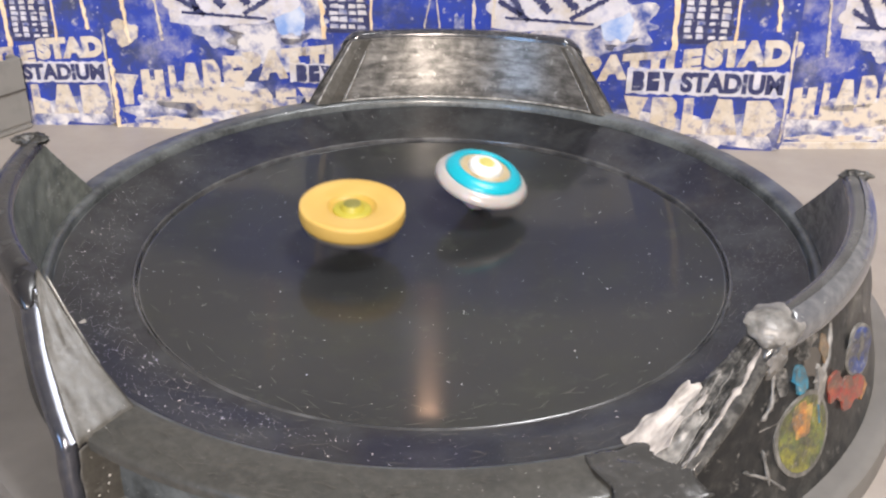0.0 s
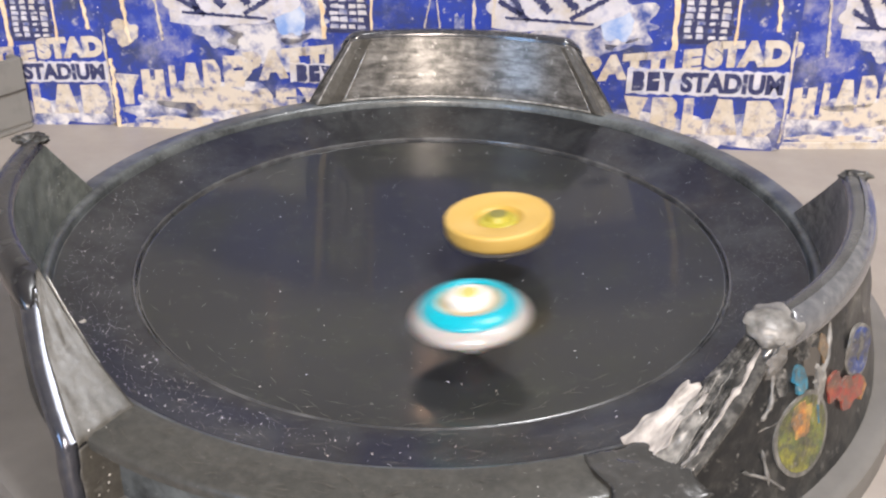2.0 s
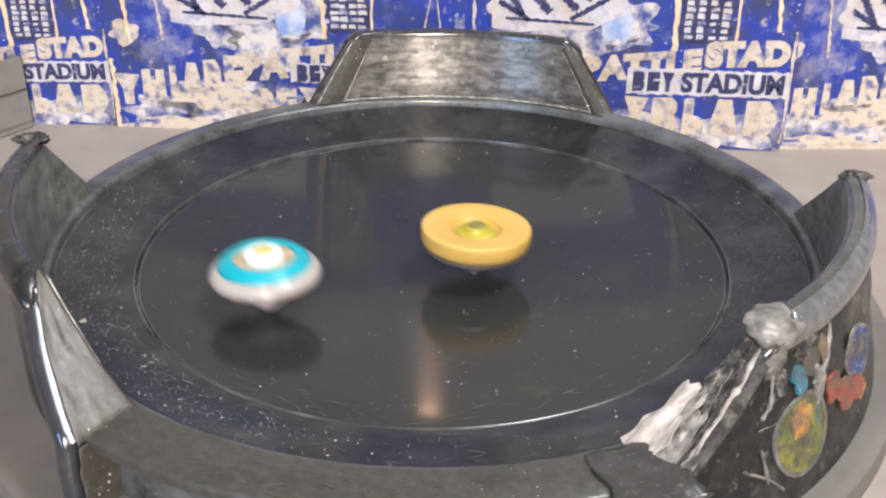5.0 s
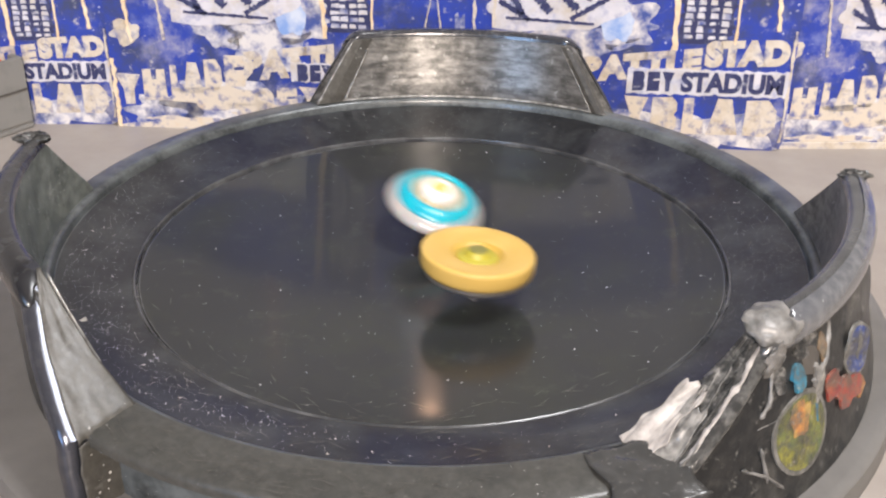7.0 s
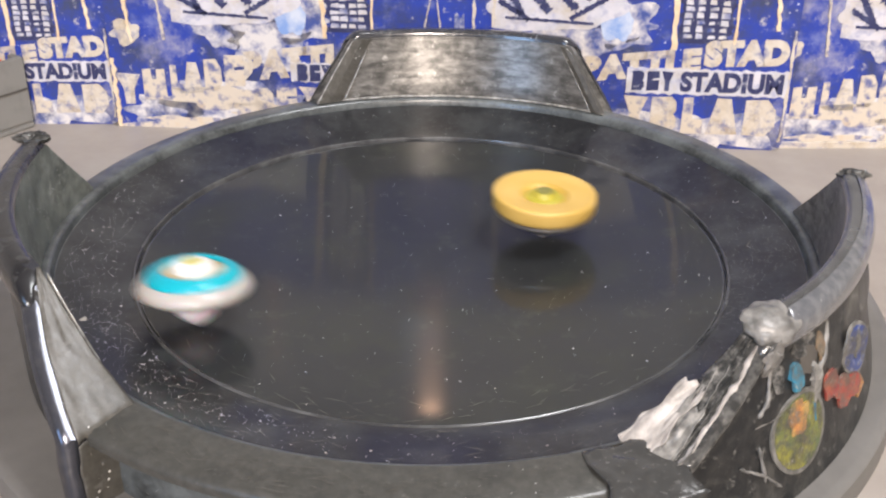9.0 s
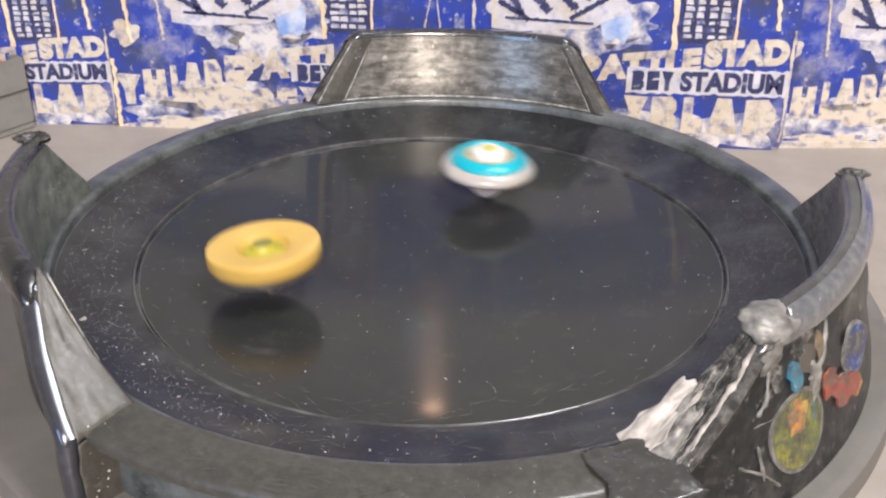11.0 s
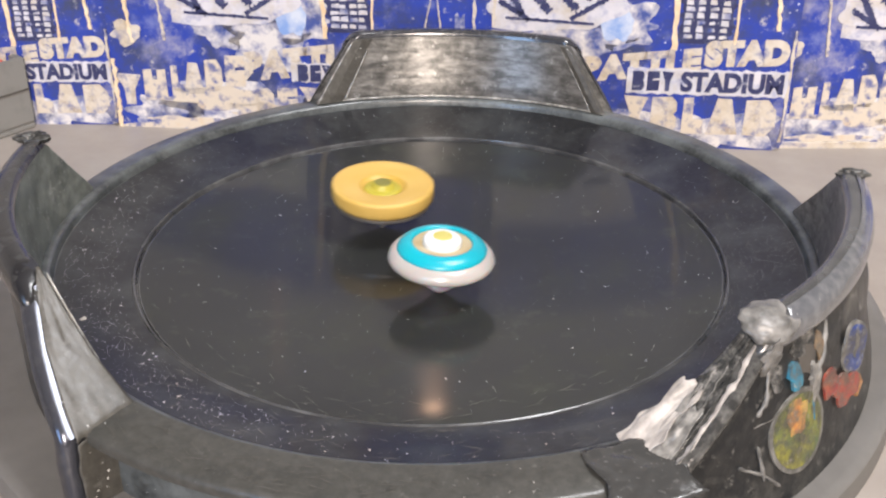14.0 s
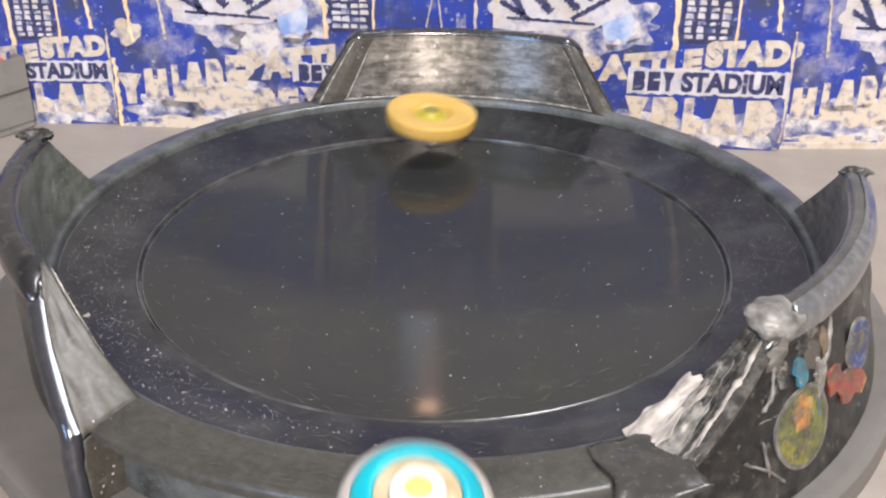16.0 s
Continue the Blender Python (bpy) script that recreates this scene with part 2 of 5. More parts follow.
worn(BLUE_CARD, (0.46, 0.44, 0.46), 16, 0.55, 0.72, 14, 3.0)
worn(BLUE_CARD, (0.040, 0.050, 0.12), 18, 0.48, 0.62, 14, 7.0)
worn(BLUE_CARD, (0.55, 0.52, 0.50), 130, 0.58, 0.68, 12, 1.0)
worn(CLOUD, (0.10, 0.11, 0.20), 60, 0.52, 0.66, 14, 3.0)
worn(CREAM, (0.18, 0.19, 0.33), 110, 0.50, 0.64, 14, 2.0)
worn(CREAM, (0.36, 0.28, 0.19), 60, 0.50, 0.70, 14, 6.0)
worn(CREAM_WORN, (0.60, 0.45, 0.28), 40, 0.55, 0.70, 12, 5.0)
TAN_CARD = mat("torn_card_edge", (0.70, 0.52, 0.32), 0.75, color2=(0.80, 0.68, 0.50), scale=90)
NAVY = mat("navy_print", (0.024, 0.028, 0.095), 0.65, color2=(0.06, 0.07, 0.16), scale=150, lo=0.5, hi=0.7)
worn(NAVY, (0.5, 0.5, 0.55), 170, 0.60, 0.70, 10, 2.0)
LOGO_WHITE = mat("white_print", (0.62, 0.60, 0.64), 0.7, color2=(0.50, 0.50, 0.55), scale=60)
worn(LOGO_WHITE, (0.26, 0.28, 0.46), 90, 0.52, 0.68, 14, 4.0)
worn(LOGO_WHITE, (0.50, 0.44, 0.37), 40, 0.48, 0.66, 14, 8.0)
SKY_PRINT = mat("sky_blue_print", (0.20, 0.32, 0.62), 0.6, color2=(0.55, 0.60, 0.70), scale=70)
CASE = mat("grey_case", (0.20, 0.194, 0.18), 0.55, color2=(0.13, 0.13, 0.12), scale=45, bump=0.1, lo=0.5, hi=0.8)
DARK = mat("dark_inside", (0.05, 0.045, 0.04), 0.6, color2=(0.08, 0.07, 0.06), scale=50)
RED = mat("red_plastic", (0.5, 0.05, 0.03), 0.4, color2=(0.6, 0.12, 0.07), scale=60)
GOLD_FOIL = mat("olive_gold_foil", (0.26, 0.25, 0.05), 0.3, metal=0.3, color2=(0.10, 0.14, 0.06), scale=140, bump=0.5, bump_scale=300)
ORANGE_FOIL = mat("orange_foil", (0.50, 0.20, 0.05), 0.35, color2=(0.35, 0.26, 0.08), scale=160)
BLUE_FOIL = mat("blue_foil", (0.022, 0.045, 0.18), 0.3, color2=(0.22, 0.24, 0.31), scale=300, lo=0.52, hi=0.66)
TEAL_FOIL = mat("teal_foil", (0.02, 0.14, 0.22), 0.3, color2=(0.03, 0.21, 0.30), scale=120)
RED_FOIL = mat("red_foil", (0.26, 0.028, 0.030), 0.3, color2=(0.26, 0.09, 0.05), scale=300)
RUST = mat("rust_foil", (0.15, 0.09, 0.05), 0.4, color2=(0.24, 0.17, 0.10), scale=260)
for foil in (GOLD_FOIL, ORANGE_FOIL, BLUE_FOIL, TEAL_FOIL, RED_FOIL, RUST):
    worn(foil, (0.055, 0.052, 0.042), 110, 0.46, 0.64, 14, 9.0)
    worn(foil, (0.09, 0.086, 0.072), 330, 0.44, 0.66, 12, 3.0)
    worn(foil, (0.30, 0.285, 0.25), 420, 0.58, 0.74, 10, 6.0)
CHIP_DARK = mat("greyish_border", (0.085, 0.083, 0.075), 0.4, color2=(0.19, 0.183, 0.168), scale=240)
CHIP = mat("pale_chip", (0.48, 0.44, 0.39), 0.6, color2=(0.6, 0.56, 0.5), scale=120)
PAINT = mat("room_paint", (0.62, 0.60, 0.57), 0.7, color2=(0.66, 0.64, 0.61), scale=4)
FLOOR = mat("room_floor", (0.30, 0.27, 0.24), 0.5, color2=(0.36, 0.33, 0.30), scale=6)


# ---- builders ----
def part(name, bm, material, parent, label=""):
    bm.normal_update()
    me = bpy.data.meshes.new(name)
    bm.to_mesh(me)
    bm.free()
    me.materials.append(material)
    ob = new(name, me)
    ob.parent = parent
    if label:
        tagged(ob, label)
    return ob


def smooth(ob, angle=40):
    me = ob.data
    me.shade_smooth()
    me.set_sharp_from_angle(angle=radians(angle))
    return ob


def lathe(profile, n=96, fine=1):
    """A turned body from (radius, height) pairs; ends on the axis are closed."""
    bm = bmesh.new()
    rings = []
    for r, z in profile:
        if r < 1e-6:
            rings.append([bm.verts.new((0, 0, z))])
        else:
            rings.append([bm.verts.new((r * math.cos(2 * math.pi * i / n), r * math.sin(2 * math.pi * i / n), z)) for i in range(n)])
    for a, b in zip(rings, rings[1:]):
        for i in range(n):
            j = (i + 1) % n
            f = [a[i % len(a)], a[j % len(a)], b[j % len(b)], b[i % len(b)]]
            bm.faces.new(list(dict.fromkeys(f)))
    bmesh.ops.recalc_face_normals(bm, faces=bm.faces)
    return bm


def slab(points, depth, y=0.0):
    """A flat piece in the plane of x and z, standing proud of y towards -y."""
    bm = bmesh.new()
    front = [bm.verts.new((x, y - depth, z)) for x, z in points]
    back = [bm.verts.new((x, y, z)) for x, z in points]
    bm.faces.new(front)
    bm.faces.new(back[::-1])
    for i in range(len(points)):
        j = (i + 1) % len(points)
        bm.faces.new((front[i], back[i], back[j], front[j]))
    bmesh.ops.recalc_face_normals(bm, faces=bm.faces)
    return bm


def box(x0, x1, y0, y1, z0, z1, bevel=0.0):
    bm = bmesh.new()
    bmesh.ops.create_cube(bm, size=1)
    for v in bm.verts:
        v.co = Vector((x0 if v.co.x < 0 else x1, y0 if v.co.y < 0 else y1, z0 if v.co.z < 0 else z1))
    if bevel:
        bmesh.ops.bevel(bm, geom=bm.edges[:], offset=bevel, segments=2, affect="EDGES")
    return bm


def letters(text, height, depth, heavy=0.105):
    """Heavy block writing with the built-in font, standing in the plane of x and z."""
    cu = bpy.data.curves.new("writing", "FONT")
    cu.body, cu.size, cu.offset = text, height / 0.73, heavy * height
    ob = new("writing", cu)
    bpy.context.view_layer.update()
    me = bpy.data.meshes.new_from_object(ob.evaluated_get(bpy.context.evaluated_depsgraph_get()))
    bpy.data.objects.remove(ob)
    bm = bmesh.new()
    bm.from_mesh(me)
    bmesh.ops.remove_doubles(bm, verts=bm.verts, dist=1e-6)
    g = bmesh.ops.extrude_face_region(bm, geom=bm.faces[:])
    for v in g["geom"]:
        if isinstance(v, bmesh.types.BMVert):
            v.co.z += depth
    bmesh.ops.recalc_face_normals(bm, faces=bm.faces)
    for f in bm.faces:
        f.smooth = False
    for v in bm.verts:
        v.co = Vector((v.co.x, -v.co.z, v.co.y))
    return bm


def fit_bm(bm, x0, x1, z0, z1, y, slope=0.0):
    """Fits a flat piece into a rectangle of the board, on a rising line."""
    xs, zs, ys = [v.co.x for v in bm.verts], [v.co.z for v in bm.verts], [v.co.y for v in bm.verts]
    for v in bm.verts:
        u = (v.co.x - min(xs)) / (max(xs) - min(xs))
        w = (v.co.z - min(zs)) / (max(zs) - min(zs))
        v.co = Vector((x0 + u * (x1 - x0), v.co.y - max(ys) + y, z0 + w * (z1 - z0) + slope * u * (x1 - x0)))
    return bm


# ---- room and table ----
def room():
    for name, dims in (("wall_north", (-1.8, 1.8, 1.40, 1.5, -0.75, 1.7)), ("wall_south", (-1.8, 1.8, -1.9, -1.8, -0.75, 1.7)),
                       ("wall_west", (-1.9, -1.8, -1.9, 1.5, -0.75, 1.7)), ("wall_east", (1.8, 1.9, -1.9, 1.5, -0.75, 1.7))):
        tagged(part(name, box(*dims), PAINT, None), "plain off-white painted room wall", "wall", kind="structure")
    tagged(part("ceiling", box(-1.9, 1.9, -1.9, 1.5, 1.7, 1.8), PAINT, None), "plain off-white ceiling", "ceiling", kind="structure")
    tagged(part("floor", box(-1.9, 1.9, -1.9, 1.5, -0.85, -0.75), FLOOR, None), "plain brownish room floor", "floor", kind="structure")


def table():
    t = tagged(new("table"), "beige laminate table under the black stadium", "table")
    t.location = (0, 0, -0.03)
    part("tabletop", box(-0.75, 0.75, -0.42, 0.42, -0.03, 0, 0.004), TABLE, t)
    for x in (-0.68, 0.68):
        for y in (-0.36, 0.36):
            part("leg", box(x - 0.025, x + 0.025, y - 0.025, y + 0.025, -0.72, -0.03, 0.003), TABLE, t)


room()
table()

# ---- the stadium ----
BASE = -0.03


def wall_point(r, z, a0, a1, b0, b1, u):
    """A point of a wall: u runs from one end to the other, and the ends lean in with the height."""
    s = max(0.0, (z - 0.0112) / 0.0388)
    a = radians((a0 + (b0 - a0) * s) * (1 - u) + (a1 + (b1 - a1) * s) * u)
    return Vector((r * math.cos(a), r * math.sin(a), z))


def rib_radii(z, end=0):
    """Inner and outer radius of the buttress at the end of a wall; the one without tape stands out further."""
    s = (z - 0.0112) / 0.0388
    reach = (0.1943, 0.1953, 0.1943, 0.1858, 0.1773, 0.1758) if end else (0.1880, 0.1885, 0.1875, 0.1825, 0.1770, 0.1755)
    outer = np.interp(z, (-0.0264, 0.0, 0.012, 0.030, 0.0465, 0.0495), reach)
    return (0.1664 + 0.004 * s if s > 0 else 0.1715), float(outer)


def rib(parent, angles, end):
    """The buttress at the near end of a wall, with a rounded outer edge."""
    bm = bmesh.new()
    rows = []
    for i in range(23):
        z = -0.0264 + (0.0495 + 0.0264) * i / 22
        ri, ro = rib_radii(z, end)
        side = 1 if end == 0 else -1
        e = wall_point(1.0, z, *angles, end)
        ang = math.atan2(e.y, e.x)
        row = []
        fat = 0.0042 if end else 0.0046
        arc = [(ro - fat + fat * math.cos(k * math.pi / 12), fat - fat * math.sin(k * math.pi / 12)) for k in range(6, -7, -1)]
        for r, t in [(ri, 0.0)] + arc + [(ri, 2 * fat)]:
            row.append(bm.verts.new((r * math.cos(ang + side * t / r), r * math.sin(ang + side * t / r), z)))
        rows.append(row)
    for a, b in zip(rows, rows[1:]):
        for j in range(len(a)):
            k = (j + 1) % len(a)
            bm.faces.new((a[j], a[k], b[k], b[j]))
    bm.faces.new(rows[0])
    bm.faces.new(rows[-1])
    bmesh.ops.recalc_face_normals(bm, faces=bm.faces)
    return smooth(part("buttress", bm, COLUMN if end else GLOSS, parent, "dark glossy rounded buttress"), 45)


SECTION = ((0.1662, 0.0112), (0.1672, 0.020), (0.1682, 0.030), (0.1692, 0.040), (0.1698, 0.0465), (0.1725, 0.0470), (0.1740, 0.0440),
           (0.1740, 0.030), (0.1738, 0.010), (0.1735, -0.0262), (0.172, -0.0262), (0.170, 0.000))
SHELL = ((0.1738, 0.0450), (0.1765, 0.0442), (0.1772, 0.0420), (0.1772, 0.0385), (0.1771, 0.030), (0.1770, 0.020), (0.1768, 0.010), (0.1767, 0.0), (0.1767, -0.014), (0.1766, -0.0264), (0.1737, -0.0264), (0.1739, 0.010))
LIP = ((0.1697, 0.0455), (0.1700, 0.0478), (0.1710, 0.0494), (0.1728, 0.0500), (0.1768, 0.0494), (0.1797, 0.0474), (0.1809, 0.0440), (0.1807, 0.0402), (0.1795, 0.0390),
       (0.1770, 0.0395), (0.1740, 0.0440))


# outer strip of the lip that carries the painted sheen
LIP_SHEEN = ((0.1756, 0.0501), (0.1770, 0.0497), (0.1799, 0.0477), (0.1812, 0.0441), (0.1810, 0.0402), (0.1798, 0.0402), (0.1800, 0.0440), (0.1788, 0.0468), (0.1760, 0.0488))


def tube(points, radius, sides=8, seed=0.0):
    """A thin uneven round ridge along a line of points."""
    bm = bmesh.new()
    rows = []
    for i, p in enumerate(points):
        d = (points[min(i + 1, len(points) - 1)] - points[max(i - 1, 0)]).normalized()
        side = d.cross(Vector((0, 0, 1)))
        side = (side if side.length > 0.1 else Vector((1, 0, 0))).normalized()
        up = side.cross(d)
        r = radius * (1 + 0.6 * noise.noise(Vector((i * 0.5, seed, 0)))) * (0.3 if i in (0, len(points) - 1) else 1)
        rows.append([bm.verts.new(p + (side * math.cos(2 * math.pi * k / sides) + up * math.sin(2 * math.pi * k / sides)) * r) for k in range(sides)])
    for a, b in zip(rows, rows[1:]):
        for k in range(sides):
            bm.faces.new((a[k], a[(k + 1) % sides], b[(k + 1) % sides], b[k]))
    bm.faces.new(rows[0])
    bm.faces.new(rows[-1])
    bmesh.ops.recalc_face_normals(bm, faces=bm.faces)
    return bm


def along(points, n):
    """Points at even steps along a line of (a, b) pairs."""
    out = []
    for p, q in zip(points, points[1:]):
        out += [(p[0] + (q[0] - p[0]) * k / n, p[1] + (q[1] - p[1]) * k / n) for k in range(n)]
    return out + [points[-1]]


def bead(parent, angles, points, radius):
    """A thin pale ridge on the inner face of a wall, along (share of the length, height) pairs."""
    pts = [wall_point(0.1662 + 0.0036 * (z - 0.0112) / 0.0353 - 0.0012, z, *angles, u) for u, z in along(points, 10)]
    return smooth(part("pale_ridge", tube(pts, radius), BEAD, parent, "thin pale ridge"), 60)


def swept(section, a0, a1, b0, b1, u0=0.0, u1=1.0, dome=0.0):
    """Sweeps a section along a wall; dome is the share of the length over which its ends round off."""
    bm = bmesh.new()
    n = 48
    cols = []
    mr, mz = sum(r for r, z in section) / len(section), sum(z for r, z in section) / len(section)
    if dome:
        ends = [(dome * (1 - math.cos(k * math.pi / 16)), max(0.12, math.sin(k * math.pi / 16))) for k in range(8)]
        steps = ends + [(dome + (1 - 2 * dome) * i / n, 1.0) for i in range(n + 1)] + [(1 - q, s) for q, s in ends[::-1]]
    else:
        steps = [(i / n, 1.0) for i in range(n + 1)]
    for q, s in steps:
        cols.append([bm.verts.new(wall_point(mr + (r - mr) * s, mz + (z - mz) * s, a0, a1, b0, b1, u0 + (u1 - u0) * q)) for r, z in section])
    k = len(section)
    for a, b in zip(cols, cols[1:]):
        for j in range(k):
            bm.faces.new((a[j], a[(j + 1) % k], b[(j + 1) % k], b[j]))
    caps = [bm.faces.new(cols[0]), bm.faces.new(cols[-1][::-1])]
    bmesh.ops.recalc_face_normals(bm, faces=bm.faces)
    if not dome:
        edges = [e for f in caps for e in f.edges]
        bmesh.ops.bevel(bm, geom=edges, offset=0.0010, segments=3, affect="EDGES")
    return bm


def skirt(z):
    """How far the outer shell of the taped wall stands out at a height."""
    return 0.0062 * min(1.0, max(0.0, (0.0385 - z) / 0.016)) + 0.0095 * min(1.0, max(0.0, (0.014 - z) / 0.036))


def stadium_wall(parent, a0, a1, b0, b1, label, wide, flare=0.0, face=WALL, lip=GLOSS):
    w = smooth(part("wall", swept(SECTION, a0, a1, b0, b1), face, parent, label), 50)
    smooth(part("outer_shell", swept([(r + flare * skirt(z) * (r > 0.1750), z) for r, z in SHELL], a0, a1, b0, b1, -0.002, 1.002), SHELLDARK, w, "dark glossy outer shell"), 50)
    smooth(part("top_lip", swept(LIP, a0, a1, b0, b1, -0.010, 1.010, 0.035), lip, w, "glossy rounded top lip"), 40)
    # the raised border strips at both ends of the inner face
    for u0, u1 in wide:
        bm = bmesh.new()
        rows = []
        for j in range(9):
            z = 0.0125 + (0.0465 - 0.0125) * j / 8
            r = 0.1664 + 0.0040 * (z - 0.0112) / 0.0388
            rows.append([bm.verts.new(wall_point(r - d, z, a0, a1, b0, b1, u0 + (u1 - u0) * v + 0.002)) for v, d in ((0, -0.001), (0.06, 0.0022), (0.5, 0.0026), (0.94, 0.0020), (1, -0.001))])
        for a, b in zip(rows, rows[1:]):
            for i in range(4):
                bm.faces.new((a[i], a[i + 1], b[i + 1], b[i]))
        for rr in (rows[0], rows[-1]):
            bm.faces.new(rr)
        bmesh.ops.recalc_face_normals(bm, faces=bm.faces)
        part("border_strip", bm, DUSTY, w)
    return w


def end_patch(name, parent, angles, end, u0, u1, z0, z1, material, label, bulge=0.0012, seed=0, ragged=0.25, n=22, lift=0.0):
    """Tape stuck on the sloping end of a wall: u runs from the inner edge outwards, z down the slope; its outline is ragged."""
    bm = bmesh.new()
    a0, a1, b0, b1 = angles
    grid = []
    for i in range(n + 1):
        row = []
        for j in range(n + 1):
            v, w = i / n, j / n
            k = noise.noise(Vector((w * 4, seed, 0))) * ragged
            k2 = noise.noise(Vector((v * 4, seed + 5, 0))) * ragged
            uu = u0 + (u1 - u0) * (v + k * (2 * v - 1))
            z = z0 + (z1 - z0) * (w + k2 * (2 * w - 1))
            z = max(-0.02, min(z, 0.0485))
            ri, ro = rib_radii(z, end)
            r = ri + uu * (ro - (0.0046 if end else 0.0042) - ri)
            p = wall_point(r, z, a0, a1, b0, b1, end)
            out = Vector((p.y, -p.x, 0)).normalized() if end == 0 else Vector((-p.y, p.x, 0)).normalized()
            crumple = bulge * (0.6 + noise.fractal(Vector((uu * 2.2, z * 90, seed)), 1.0, 2.0, 3))
            row.append(bm.verts.new(p + out * (lift + max(0.0003, crumple + 0.0003)) + Vector((0, 0, max(0.0, crumple) * 0.5))))
        grid.append(row)
    for a, b in zip(grid, grid[1:]):
        for i in range(n):
            bm.faces.new((a[i], a[i + 1], b[i + 1], b[i]))
    bmesh.ops.recalc_face_normals(bm, faces=bm.faces)
    ob = part(name, bm, material, parent, label)
    mod = ob.modifiers.new("thick", "SOLIDIFY")
    mod.thickness = 0.0002
    return smooth(ob, 60)


def rib_tape(parent, angles, end):
    """Creased clear film wrapped round the outer edge of the buttress."""
    bm = bmesh.new()
    rows = []
    side = 1 if end == 0 else -1
    for i in range(41):
        z = -0.024 + 0.069 * i / 40
        ri, ro = rib_radii(z)
        e = wall_point(1.0, z, *angles, end)
        ang = math.atan2(e.y, e.x)
        row = []
        for j, (r, t) in enumerate(((ro - 0.0075, -0.0004), (ro - 0.0048, -0.0005), (ro - 0.0024, 0.0002), (ro - 0.0004, 0.0016), (ro + 0.0004, 0.0034), (ro + 0.0004, 0.0052), (ro - 0.0006, 0.0074))):
            k = 0.0005 + 0.0007 * max(0.0, noise.fractal(Vector((j * 0.6, z * 160, 3)), 1.0, 2.0, 3))
            row.append(bm.verts.new(((r + k) * math.cos(ang + side * (t - 0.3 * k) / r), (r + k) * math.sin(ang + side * (t - 0.3 * k) / r), z)))
        rows.append(row)
    for a, b in zip(rows, rows[1:]):
        for j in range(6):
            bm.faces.new((a[j], a[j + 1], b[j + 1], b[j]))
    bmesh.ops.recalc_face_normals(bm, faces=bm.faces)
    return smooth(part("creased_film", bm, FILM, parent, "whitish creased clear film"), 60)


def white_streak(parent, angles, z0, z1, lift, seed):
    """A whitish streak down the rounded edge of the taped buttress, uneven in width."""
    bm = bmesh.new()
    rows = []
    for i in range(49):
        z = z0 + (z1 - z0) * i / 48
        ro = rib_radii(z)[1]
        e = wall_point(1.0, z, *angles, 0)
        ang = math.atan2(e.y, e.x)
        mid = 0.0014 + 0.0010 * noise.noise(Vector((i * 0.12, seed, 0)))
        wide = max(0.0001, 0.0006 + 0.0014 * noise.noise(Vector((i * 0.33, seed + 4, 0)))) * min(1.0, i / 6, (48 - i) / 6) + 0.00005
        row = []
        for k in range(5):
            q = mid + (k / 2 - 1) * wide
            r = ro - 0.0046 + 0.0046 * math.sin(min(1.5, max(0.0, q / 0.0046))) + lift * (1.6 if k == 2 else 1.0 if k in (1, 3) else 0.0) + 0.0010
            t = 0.0046 - 0.0046 * math.cos(min(1.5, max(0.0, q / 0.0046)))
            row.append(bm.verts.new((r * math.cos(ang + (t - lift) / r), r * math.sin(ang + (t - lift) / r), z)))
        rows.append(row)
    for a, b in zip(rows, rows[1:]):
        for k in range(4):
            bm.faces.new((a[k], a[k + 1], b[k + 1], b[k]))
    bmesh.ops.recalc_face_normals(bm, faces=bm.faces)
    ob = smooth(part("whitish_streak", bm, TAPE, parent, "whitish streak down the buttress edge"), 60)
    mod = ob.modifiers.new("thick", "SOLIDIFY")
    mod.thickness = 0.0002
    return ob


def sticker(parent, name, a, z, w, h, shape, material, label, lift=0.0005, peel=0.0):
    """A thin sticker bent round the outside of a wall; shape: outline in -1..1."""
    bm = bmesh.new()

    def on(x, y, d):
        zz = z + y * h / 2
        r = 0.1770 + skirt(zz) + 0.0002 + d + peel * (x + 1) / 2
        ang = radians(a) + (x * w / 2) / r
        return Vector((r * math.cos(ang), r * math.sin(ang), zz))

    rings = []
    for k in (0.0, 0.35, 0.7, 1.0):
        rings.append([bm.verts.new(on(x * k, y * k, lift)) for x, y in shape] if k else [bm.verts.new(on(0, 0, lift))])
    rings.append([bm.verts.new(on(x, y, -0.0004)) for x, y in shape])
    m = len(shape)
    for p, q in zip(rings, rings[1:]):
        for i in range(m):
            f = [p[i % len(p)], p[(i + 1) % m % len(p)], q[(i + 1) % m], q[i]]
            bm.faces.new(list(dict.fromkeys(f)))
    bmesh.ops.recalc_face_normals(bm, faces=bm.faces)
    return part(name, bm, material, parent, label)


def ragged(n, amount, seed, squash=1.0):
    return [((1 + amount * noise.noise(Vector((math.cos(t) * 1.7, math.sin(t) * 1.7, seed)))) * math.cos(t),
             (1 + amount * noise.noise(Vector((math.cos(t) * 1.7, math.sin(t) * 1.7, seed)))) * math.sin(t) * squash)
            for t in (2 * math.pi * i / n for i in range(n))]


RIGHT = (-67.0, 6.0, -50.5, -8.0)
LEFT = (165.0, 232.5, 176.5, 216.0)
BACK = (54.5, 113.5, 64.0, 104.5)


